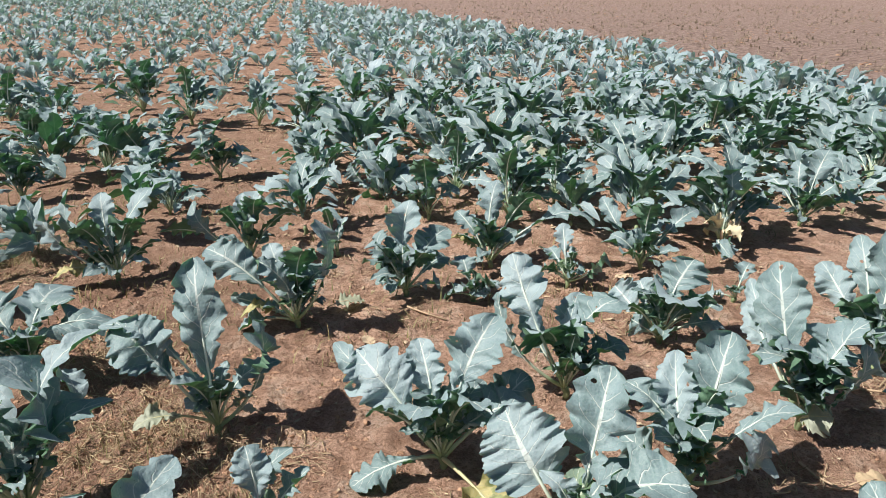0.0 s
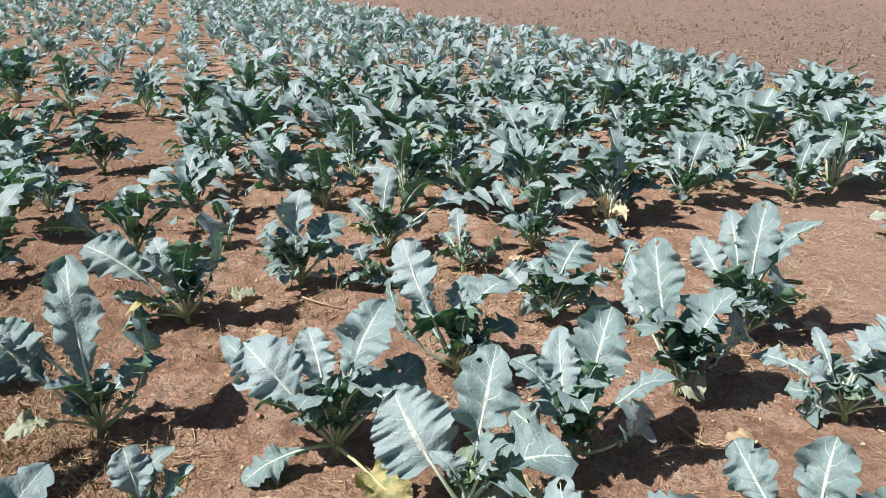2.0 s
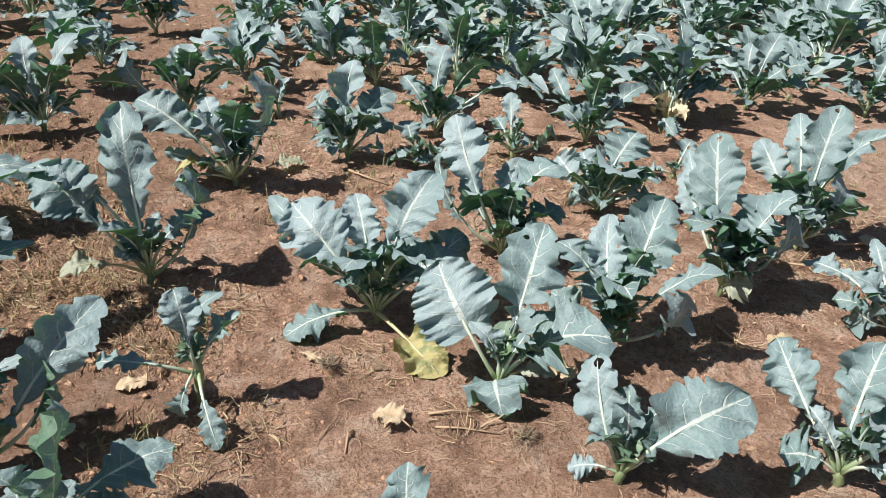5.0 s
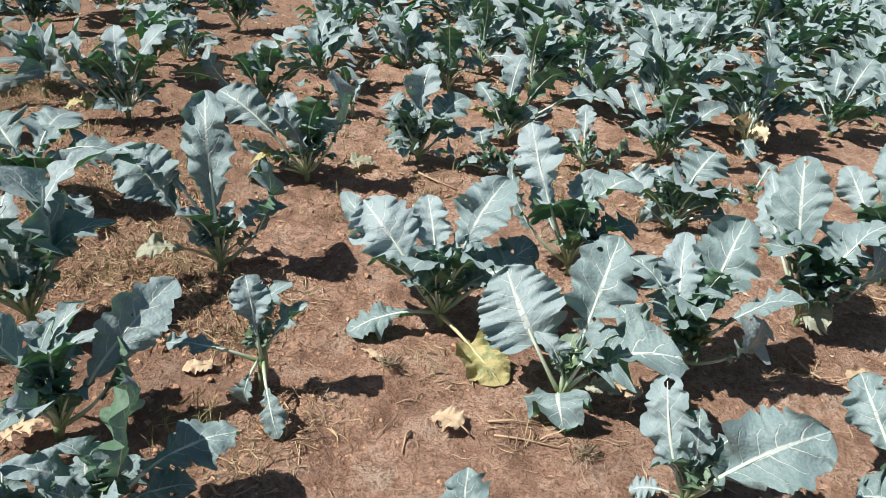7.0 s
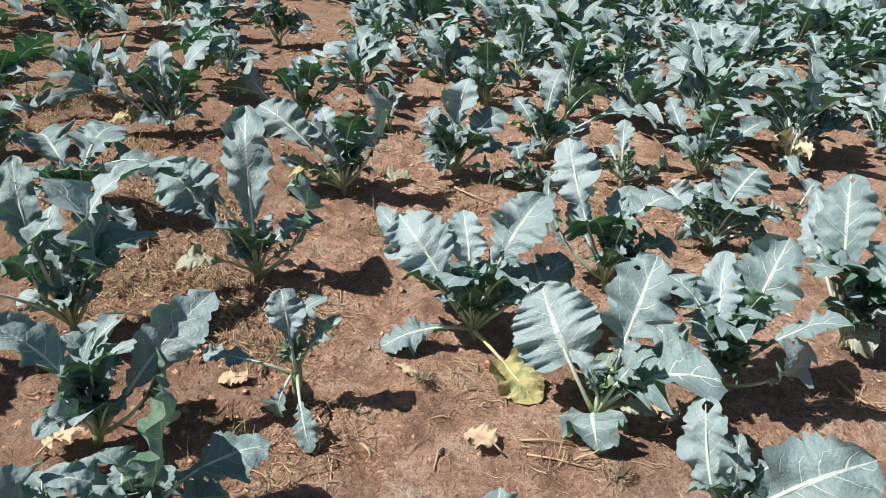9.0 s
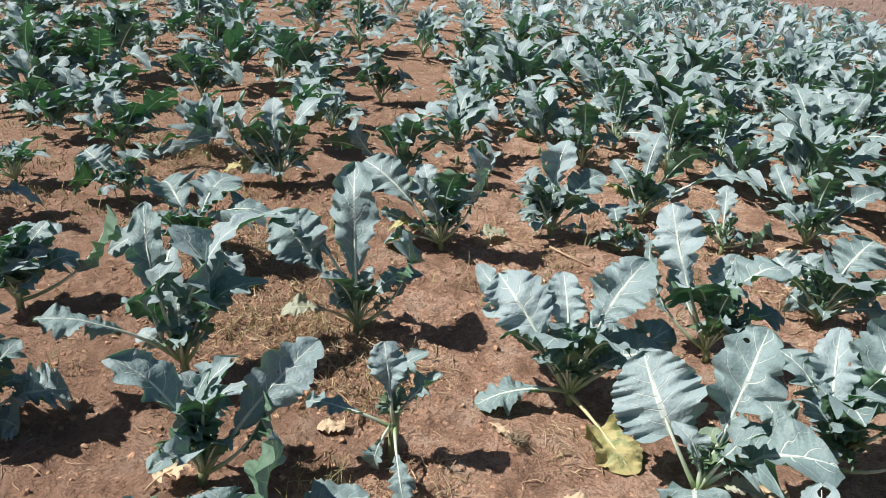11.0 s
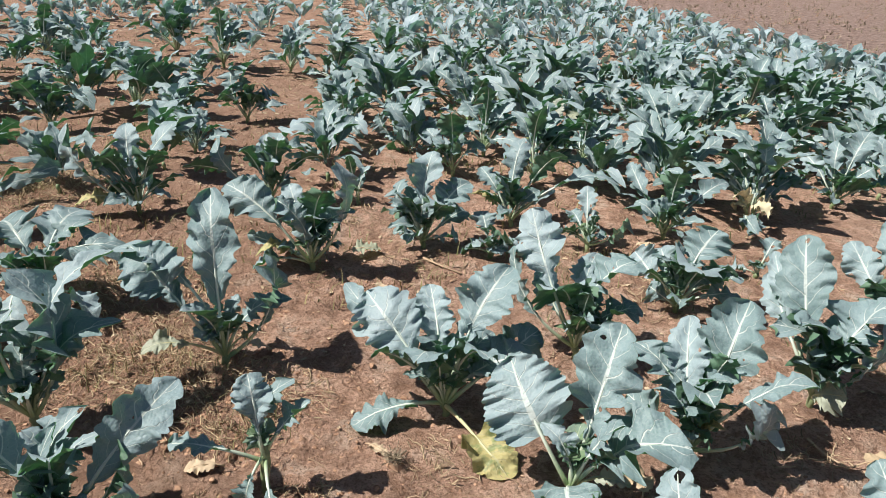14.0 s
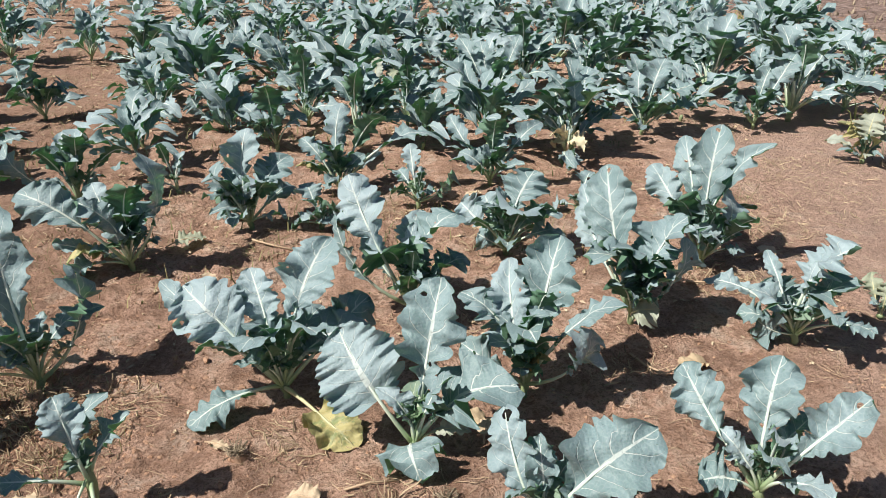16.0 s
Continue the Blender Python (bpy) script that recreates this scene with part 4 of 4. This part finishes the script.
MIDDLE += [
    (-1.95, 4.75, 0.31), (0.82, 5.05, 0.36), (3.63, 4.65, 0.52), (3.31, 5.31, 0.53), (4.17, 4.78, 0.51), (4.61, 5.24, 0.54), (4.70, 5.93, 0.55),
    (2.35, 2.06, 0.21), (3.30, 3.72, 0.28), (2.35, 5.55, 0.5), (2.75, 6.0, 0.48), (1.95, 6.5, 0.5), (0.1, 5.2, 0.42), (-0.45, 4.85, 0.40), (0.45, 4.6, 0.45),
]
make = random.Random(41)
KINDS = []
for k in range(9):
    KINDS.append(broccoli(0, 0, 0.05, wild_leaves(make, 23 + k % 5, 0.53), seed=200 + k, rows=27, cols=7, filler=0))
for k in range(8):
    KINDS.append(broccoli(0, 0, 0.05, wild_leaves(make, 24 + k % 5, 0.51), seed=300 + k, rows=14, cols=5, filler=0, ribs=False))
used = set()


def set_plant(i, x, y, height, rng):
    ob = KINDS[i]
    s = height / 0.50
    m = pose(x, y, ground_height(x, y), 0, 0, rng.uniform(-55, 55)) @ Matrix.Diagonal((s * rng.uniform(0.95, 1.15), s * rng.uniform(0.95, 1.15), s, 1))
    if i not in used:
        used.add(i)
        ob.matrix_basis = m
    else:
        copy_thing(ob, m)


NEAR = [(ob.matrix_basis.translation.x, ob.matrix_basis.translation.y) for ob in scene.objects if ob.name.startswith("broccoli_plant")]
MIDDLE = [(x, y, h) for x, y, h in MIDDLE if all(math.hypot(x - q, y - r) > 0.34 for q, r in NEAR)]
for k, (x, y, h) in enumerate(MIDDLE):
    set_plant(k % 9, x, y, h, make)

# the rows further off: first as single plants, then as one mass towards the horizon
ROW_WAY, ROW_SIDE = Vector((-0.198, 0.980)), Vector((0.980, 0.198))
HERO_SPOTS = [(ob.matrix_basis.translation.x, ob.matrix_basis.translation.y) for ob in scene.objects if ob.name.startswith("broccoli_plant")]
FAR_SPOTS = []
for a in range(-62, 42):
    for b in range(0, 100):
        p = ROW_SIDE * (a * 0.53) + ROW_WAY * (4.0 + b * 0.47 + (a % 2) * 0.2)
        x, y = p.x + make.gauss(0, 0.07), p.y + make.gauss(0, 0.09)
        if y < 3.5 or y > 46 or x > edge_x(y) - 0.25 or x < -2.5 - 0.95 * y:
            continue
        lane = (Vector((x, y)) - Vector((-1.54, 5.47))).dot(ROW_SIDE)
        if abs(lane) < 0.25 and (y < 9 or make.random() < 0.55):
            continue
        if make.random() < (0.04 if lane > 0 else 0.16 if y < 8 else 0.40):
            continue
        if all(math.hypot(x - q, y - r) > (0.33 if x > 1.2 else 0.37) for q, r in HERO_SPOTS):
            FAR_SPOTS.append((y + 0.3 * abs(x), x, y))
FAR_SPOTS.sort()
SINGLE = FAR_SPOTS[:125]
for k, (_, x, y) in enumerate(SINGLE):
    set_plant(9 + (k * 5 + 2) % 8, x, y, make.uniform(0.40, 0.58) if x > -0.2 * y else make.uniform(0.32, 0.48), make)


def far_mass(spots):
    """All plants beyond the single ones, as one mesh of ragged leaves."""
    rng = random.Random(77)
    shapes = {}
    for rows, cols in ((10, 5), (7, 3)):
        shapes[rows] = []
        for _ in range(22):
            v, f, uv, _line = leaf_shape(rng, 1.0, rng.uniform(0.20, 0.32), rng.uniform(0.04, 0.20), rng.uniform(0.28, 0.42), "n", rows, cols)
            shapes[rows].append((np.array(v), np.array(f), np.array(uv)))
    verts, faces, uvs, count = [], [], [], 0
    for _, x, y in spots:
        h = rng.uniform(0.38, 0.56) if x > -0.2 * y else rng.uniform(0.30, 0.46)
        rows = 10 if y < 8.5 else 7
        n = rng.randint(14, 18) if y < 10 else rng.randint(10, 14)
        spin = 70 + rng.uniform(-30, 30)
        root = np.array((x, y, 0.03 + ground_height(x, y)))
        for i in range(n):
            low = i % 5 == 4
            turn = np.array(leaf_frame(spin + rng.uniform(-105, 105) + (180 if low or i % 10 == 2 else 0), rng.uniform(5, 40) if low else rng.uniform(48, 84), rng.uniform(-38, 38)))
            v, f, uv = shapes[rows][rng.randrange(22)]
            verts.append((v * (h * rng.uniform(0.58, 1.04))) @ turn.T + root)
            faces.append(f + count)
            uvs.append(uv)
            count += len(v)
    ob = new("distant_broccoli", mesh_of("distant_broccoli", np.concatenate(verts), np.concatenate(faces), FAR_LEAF_LIT, np.concatenate(uvs)))
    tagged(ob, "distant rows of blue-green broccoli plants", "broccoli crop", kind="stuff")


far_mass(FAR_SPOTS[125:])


# ---- litter on the soil ----
def scatter(name, label, category, spots, build, material, kind="stuff"):
    verts, faces = [], []
    for s in spots:
        v, f = build(*s)
        o = len(verts)
        verts += v
        faces += [tuple(i + o for i in q) for q in f]
    ob = new(name, mesh_of(name, verts, faces, material, smooth=False))
    return tagged(ob, label, category, kind=kind)


lit = random.Random(5)


def straw_bit(x, y, length, az, lift, thick):
    """A bent piece of straw, three-sided, that follows the soil."""
    d = Vector((math.cos(az), math.sin(az), 0))
    side = Vector((-d.y, d.x, 0))
    bow, wag = lit.gauss(0, 0.07) * length, lit.gauss(0, 0.025) * length
    v, f = [], []
    steps = 4 if length > 0.03 else 2
    for k in range(steps + 1):
        u = k / steps
        p = Vector((x, y, 0)) + d * (length * (u - 0.5)) + side * (bow * 4 * u * (1 - u) + wag * math.sin(6.28 * u))
        p.z = ground_height(p.x, p.y) + 0.003 + lift * u
        r = thick * (1 - 0.5 * abs(u - 0.4))
        v += [p - side * r, p + side * r, p + Vector((0, 0, r * 1.2))]
    for k in range(steps):
        i = k * 3
        f += [(i, i + 3, i + 5, i + 2), (i + 1, i + 2, i + 5, i + 4)]
    return v, f


def clod(x, y, r):
    z = ground_height(x, y) - r * 0.15
    v, f = [], []
    for a in range(5):
        w = a * 1.257 + lit.uniform(-0.3, 0.3)
        v.append(Vector((x + math.cos(w) * r * lit.uniform(0.6, 1.4), y + math.sin(w) * r * lit.uniform(0.6, 1.4), z - r * 0.5)))
    for a in range(5):
        w = a * 1.257 + 0.5 + lit.uniform(-0.3, 0.3)
        v.append(Vector((x + math.cos(w) * r * lit.uniform(0.5, 0.95), y + math.sin(w) * r * lit.uniform(0.5, 0.95), z + r * lit.uniform(0.0, 0.25))))
    v.append(Vector((x, y, z + r * lit.uniform(0.2, 0.45))))
    for a in range(5):
        b = (a + 1) % 5
        f += [(a, b, 5 + a), (b, 5 + b, 5 + a), (5 + a, 5 + b, 10)]
    return v, f


def blade(x, y, length, az, lean, thick):
    d = Vector((math.cos(az), math.sin(az), 0))
    side = Vector((-d.y, d.x, 0)) * thick
    z = ground_height(x, y)
    v = []
    for s in (0, 0.5, 1.0):
        p = Vector((x, y, z)) + d * (lean * length * s * s) + Vector((0, 0, length * s * (1 - 0.45 * lean * s)))
        v += [p - side * (1 - 0.9 * s), p + side * (1 - 0.9 * s)]
    return v, [(0, 1, 3, 2), (2, 3, 5, 4)]


def near_spots(count, box=(-3.2, 3.4, 0.8, 6.0)):
    return [(lit.uniform(box[0], box[1]), box[2] + (box[3] - box[2]) * lit.random() ** 1.4) for _ in range(count)]


PILES = [
    (-2.55, 3.85, 0.60, 3600), (-1.50, 2.70, 0.45, 2000), (-1.10, 2.28, 0.32, 1000), (-0.92, 2.04, 0.26, 800), (-1.26, 1.97, 0.28, 800), (-0.62, 1.95, 0.25, 500),
    (-0.71, 1.75, 0.24, 450), (-0.46, 1.22, 0.18, 300), (-0.33, 1.42, 0.16, 240), (0.33, 1.42, 0.14, 120), (0.02, 1.66, 0.16, 160),
    (2.33, 2.89, 0.30, 420), (2.95, 3.30, 0.55, 500), (2.9, 3.75, 0.35, 350), (1.82, 2.50, 0.25, 350), (-0.60, 3.65, 0.35, 320),
    (-0.15, 3.10, 0.25, 160), (1.22, 1.90, 0.18, 140), (1.0, 2.95, 0.3, 260), (0.5, 3.4, 0.35, 300), (1.3, 3.9, 0.4, 300),
]
PILES += [(lit.uniform(-4.5, 4.5), lit.uniform(2.2, 9.5), lit.uniform(0.2, 0.6), 110) for _ in range(80)]
PILES += [(-3.9, 5.2, 0.6, 700), (-3.2, 4.7, 0.5, 600), (-4.5, 5.9, 0.6, 600), (-3.0, 6.3, 0.5, 500), (-3.6, 4.2, 0.5, 500), (-2.3, 5.0, 0.35, 300)]
PILES += [(-1.54 - 0.2 * k * 0.4 + lit.gauss(0, 0.2), 5.0 + k * 0.4, 0.35, 120) for k in range(14)]
heap = []
for px, py, r, count in PILES:
    for _ in range(int(count * 0.62)):
        a, d = lit.uniform(0, 6.28), r * lit.random() ** 0.7
        heap.append((px + math.cos(a) * d, py + math.sin(a) * d * 0.8, 0.012 + 0.07 * lit.random() ** 2, lit.uniform(0, 6.28), lit.uniform(0, 0.05) * max(0.1, 1 - d / r / 1.2), 0.0006 + 0.0024 * lit.random() ** 2))
scatter("mulch_litter", "heaps of brown straw and dead roots on the soil", "straw litter", heap, straw_bit, MULCH)
scatter("straw_litter", "scattered dry straw pieces on the soil", "straw", [(x, y, 0.008 + 0.075 * lit.random() ** 2.4, lit.uniform(0, 6.28), lit.uniform(0, 0.010), lit.uniform(0.0006, 0.0018)) for x, y in near_spots(6000, (-4.5, 4.6, 0.8, 9.0)) + near_spots(2200, (-2.2, 2.4, 0.9, 3.8)) + near_spots(1500, (1.9, 4.4, 1.6, 4.6))], straw_bit, STRAW)
scatter("soil_clods", "small crumbled clods of reddish soil", "soil clods", [(x, y, 0.002 + 0.012 * lit.random() ** 4) for x, y in near_spots(1200) + near_spots(2600, (-2.0, 2.4, 0.9, 3.4))] + [(x, y, 0.003 + 0.012 * lit.random() ** 2) for x, y in near_spots(2200, (-2.2, -0.25, 0.9, 3.4)) + near_spots(300, (-0.3, 2.4, 0.9, 3.6))], clod, CLOD)
crumbs = []
for px, py, r, count in PILES[:9]:
    for _ in range(int(count * 0.4) + 260):
        crumbs.append((px + lit.gauss(0, r * 0.7), py + lit.gauss(0, r * 0.6), 0.003 + 0.009 * lit.random() ** 2.5))
scatter("crumbled_soil", "crumbly reddish soil mixed with the straw heaps", "soil clods", crumbs, clod, CLOD)
grass = []
for px, py, r, count in ((-1.0, 2.0, 0.3, 120), (-0.6, 1.75, 0.15, 60), (-2.6, 3.9, 0.5, 120), (-0.62, 1.3, 0.12, 90), (-1.7, 1.55, 0.1, 30), (2.35, 3.35, 0.2, 60), (1.0, 3.3, 0.3, 80), (0.45, 3.35, 0.3, 80)):
    for _ in range(count):
        a, d = lit.uniform(0, 6.28), r * lit.random() ** 0.6
        grass.append((px + math.cos(a) * d, py + math.sin(a) * d, lit.uniform(0.03, 0.12), lit.uniform(0, 6.28), lit.uniform(0.2, 0.9), lit.uniform(0.001, 0.0025)))
for _ in range(950):
    cy = 2.6 + 12.0 * lit.random() ** 1.2
    cx = -0.22 * cy - lit.random() ** 0.8 * (0.75 * cy + 0.6) if lit.random() < 0.75 else lit.uniform(-0.2 * cy, 0.5 * cy)
    for _ in range(9):
        grass.append((cx + lit.gauss(0, 0.09), cy + lit.gauss(0, 0.09), lit.uniform(0.025, 0.10), lit.uniform(0, 6.28), lit.uniform(0.3, 1.2), lit.uniform(0.0015, 0.005)))
scatter("grass_tufts", "thin tufts of yellowing grass between the plants", "grass", grass, blade, GRASS)
weeds = []
for _ in range(160):
    y = lit.uniform(4.2, 24)
    cx = edge_x(y) + lit.uniform(-0.5, 0.25)
    for _ in range(16):
        weeds.append((cx + lit.gauss(0, 0.12), y + lit.gauss(0, 0.12), lit.uniform(0.05, 0.20), lit.uniform(0, 6.28), lit.uniform(0.2, 0.9), lit.uniform(0.003, 0.008)))
scatter("edge_weeds", "yellow-green weeds along the crop's edge", "weeds", weeds, blade, WEED)
stubble = []
for _ in range(4200):
    y = 3.6 + 40 * lit.random() ** 1.5
    x = edge_x(y) + 0.35 + lit.random() ** 1.2 * 26
    r = lit.uniform(0.02, 0.07)
    for _ in range(lit.randint(3, 9)):
        stubble.append((x + lit.gauss(0, r), y + lit.gauss(0, r), 0.03 + 0.17 * lit.random() ** 2.2, lit.uniform(0, 6.28), lit.uniform(0.3, 1.3), lit.uniform(0.005, 0.015)))
scatter("dry_stubble", "withered stubble on the bare field beyond the crop", "stubble", stubble, blade, STUBBLE)


def crumpled_leaf(x, y, length, width, az, label, material=None, lift=0.02):
    """A dead leaf curled up on the soil, with its stalk."""
    rng = random.Random(int(x * 911 + y * 337))
    root = new("dry_leaf")
    tagged(root, label, "dead leaf")
    verts, faces, uvs, line = leaf_shape(rng, length, width, 0.12, 0.25, "r", 26, 11)
    turn = leaf_frame(az, 3, rng.uniform(-20, 20))
    place = [turn @ Vector((v[0], v[1], v[2] * 0.8)) + Vector((0, 0, lift)) for v in verts]
    place = [Vector((p.x, p.y, max(p.z, 0.004) + 0.012 * abs(noise.noise(p * 30)))) for p in place]
    part("blade", mesh_of("blade", place, faces, material or DRY, uvs), root)
    pts = [turn @ Vector(p) + Vector((0, 0, lift)) for p in line]
    part("stalk", mesh_of("stalk", *tube([Vector((p.x, p.y, max(p.z, 0.006))) for p in pts], [0.0035 * (1 - 0.08 * k) for k in range(10)], 5), STRAW), root)
    root.matrix_basis = pose(x, y, ground_height(x, y))
    return root


crumpled_leaf(0.15, 1.40, 0.13, 0.09, 150, "bleached torn leaf scrap lying on the soil")
crumpled_leaf(-0.66, 2.20, 0.12, 0.07, 175, "pale curled dead leaf beside a broccoli stem")
crumpled_leaf(0.55, 1.66, 0.13, 0.07, 20, "brown shrivelled leaf under a broccoli plant", MULCH)
crumpled_leaf(0.63, 1.56, 0.12, 0.05, 70, "cream dried leaf end in the shade", None, 0.03)
crumpled_leaf(1.36, 1.82, 0.16, 0.08, 8, "brown shrivelled leaf on shaded soil", MULCH)
crumpled_leaf(2.14, 2.60, 0.13, 0.08, 10, "bleached curled leaf scrap on bare soil")
crumpled_leaf(-1.06, 1.12, 0.14, 0.09, 60, "straw-coloured dead leaf on the soil")
crumpled_leaf(-0.58, 3.18, 0.20, 0.10, 15, "pale grey-green fallen leaf on the soil", LEAF["p"])
crumpled_leaf(-0.62, 1.56, 0.12, 0.06, 200, "cream dead leaf below a small plant")
crumpled_leaf(-0.22, 1.74, 0.10, 0.04, -40, "flat bleached husk on the soil")
crumpled_leaf(0.95, 3.55, 0.12, 0.08, 30, "cream dead leaf between the rows")
crumpled_leaf(-0.30, 2.75, 0.13, 0.06, 120, "bleached dead leaf between the rows")


def twig(points, radius, label):
    root = new("dry_stick")
    tagged(root, label, "stick")
    pts = [Vector((x, y, ground_height(x, y) + radius + z)) for x, y, z in points]
    part("shaft", mesh_of("shaft", *tube(pts, [radius * (1 - 0.12 * k) for k in range(len(pts))], 6), STRAW), root)
    return root


twig([(0.20, 1.455, 0.006), (0.27, 1.468, 0.008), (0.36, 1.472, 0.004)], 0.004, "straight pale dry stalk lying on the soil")
twig([(0.22, 1.415, 0.004), (0.30, 1.412, 0.006), (0.41, 1.385, 0.002)], 0.0035, "pale broken dry stalk on the soil")
twig([(1.28, 1.98, 0.01), (1.305, 1.90, 0.012), (1.34, 1.81, 0.004)], 0.005, "weathered dry stalk on shaded soil")
twig([(1.68, 1.53, 0.01), (1.70, 1.49, 0.012), (1.735, 1.43, 0.004)], 0.006, "peeled pale stalk on the soil")
twig([(-0.17, 3.18, 0.01), (-0.08, 3.12, 0.012), (0.03, 3.05, 0.004)], 0.006, "long dry stalk between the rows")
twig([(-0.02, 1.40, 0.004), (-0.03, 1.36, 0.008), (-0.035, 1.31, 0.002)], 0.0035, "short dry twig on the soil")
twig([(1.75, 2.48, 0.01), (1.85, 2.44, 0.012), (1.99, 2.42, 0.004)], 0.005, "bent pale stalk on the soil")
twig([(2.05, 2.60, 0.01), (2.2, 2.62, 0.012), (2.33, 2.66, 0.004)], 0.004, "thin pale stalk on bare soil")


def dead_plant(x, y, height, label):
    """A dried stump with a crumpled cream leaf on its top."""
    rng = random.Random(int(x * 311 + y * 97))
    root = new("dead_plant")
    tagged(root, label, "dead plant")
    part("stump", mesh_of("stump", *tube([Vector((0, 0, -0.02)), Vector((0.004, 0.003, height * 0.5)), Vector((-0.003, 0.0, height))], (0.011, 0.010, 0.008), 7), STRAW), root)
    for k in range(4):
        verts, faces, uvs, line = leaf_shape(rng, 0.16, 0.09, 0.25, 0.15, "y", 18, 7)
        verts = verts @ np.array(leaf_frame(k * 95 + rng.uniform(-20, 20), rng.uniform(-25, 35), rng.uniform(-40, 40))).T + np.array((0, 0, height * 0.92))
        part("withered_leaf", mesh_of("withered_leaf", verts, faces, DRY_PALE, uvs), root)
    root.matrix_basis = pose(x, y, ground_height(x, y))


dead_plant(1.70, 4.02, 0.15, "dried broccoli stump with crumpled cream leaves")


def root_ball(x, y, r, label):
    """A tuft of dead roots with soil in it."""
    rng = random.Random(int(x * 531 + y * 77))
    root = new("root_clump")
    tagged(root, label, "root clump")
    v, f = clod(0, 0, r)
    part("soil_core", mesh_of("soil_core", [p - Vector((0, 0, ground_height(0, 0) - r * 0.15)) for p in v], f, CLOD, smooth=False), root)
    verts, faces = [], []
    for _ in range(60):
        a, up = rng.uniform(0, 6.28), rng.uniform(0.2, 1.4)
        tip = Vector((math.cos(a), math.sin(a), up * 0.6)) * r * rng.uniform(0.6, 1.25)
        mid = tip * 0.55 + Vector((rng.uniform(-1, 1), rng.uniform(-1, 1), rng.uniform(0, 1))) * r * 0.8
        tv, tf = tube([Vector((0, 0, r * 0.2)), mid, tip], (0.0016, 0.0013, 0.0006), 4)
        faces += [tuple(i + len(verts) for i in q) for q in tf]
        verts += tv
    part("root_tuft", mesh_of("root_tuft", verts, faces, STUBBLE), root)
    root.matrix_basis = pose(x, y, ground_height(x, y))


root_ball(0.48, 1.37, 0.035, "dark clod bound with dead roots")
root_ball(-0.12, 1.66, 0.035, "tuft of dead grass roots sticking up from soil")
root_ball(-0.60, 1.86, 0.04, "matted dead grass clump on the soil")


# bleached scraps of old leaves between the plants
def scrap(x, y, r, az):
    z = ground_height(x, y)
    v, f = [], []
    for i, w in enumerate((0.15, 0.8, 1.0, 0.25)):
        for j in range(3):
            a, b = (i / 3 - 0.5) * 2 * r * lit.uniform(0.7, 1.2), (j - 1) * r * 0.6 * w * lit.uniform(0.4, 1.3)
            v.append(Vector((x + a * math.cos(az) - b * math.sin(az), y + a * math.sin(az) + b * math.cos(az), z + 0.004 + lit.random() * r * 0.5)))
    for i in range(3):
        for j in range(2):
            f.append((i * 3 + j, i * 3 + j + 1, i * 3 + j + 4, i * 3 + j + 3))
    return v, f


scatter("leaf_scraps", "bleached scraps of dead leaves strewn between the plants", "leaf litter", [(x, y, lit.uniform(0.005, 0.010 + 0.003 * y), lit.uniform(0, 6.28)) for x, y in near_spots(3200, (-7.0, 5.5, 1.8, 14.0)) if x < edge_x(y) + 0.4], scrap, DRY)
field_bits = [(3.6 + 36 * lit.random() ** 1.3, lit.random() ** 1.2 * 24) for _ in range(2600)]
scatter("field_clods", "pale clods and chaff on the bare field", "soil clods", [(edge_x(y) + 0.3 + d, y, lit.uniform(0.02, 0.06)) for y, d in field_bits], clod, CLOD)
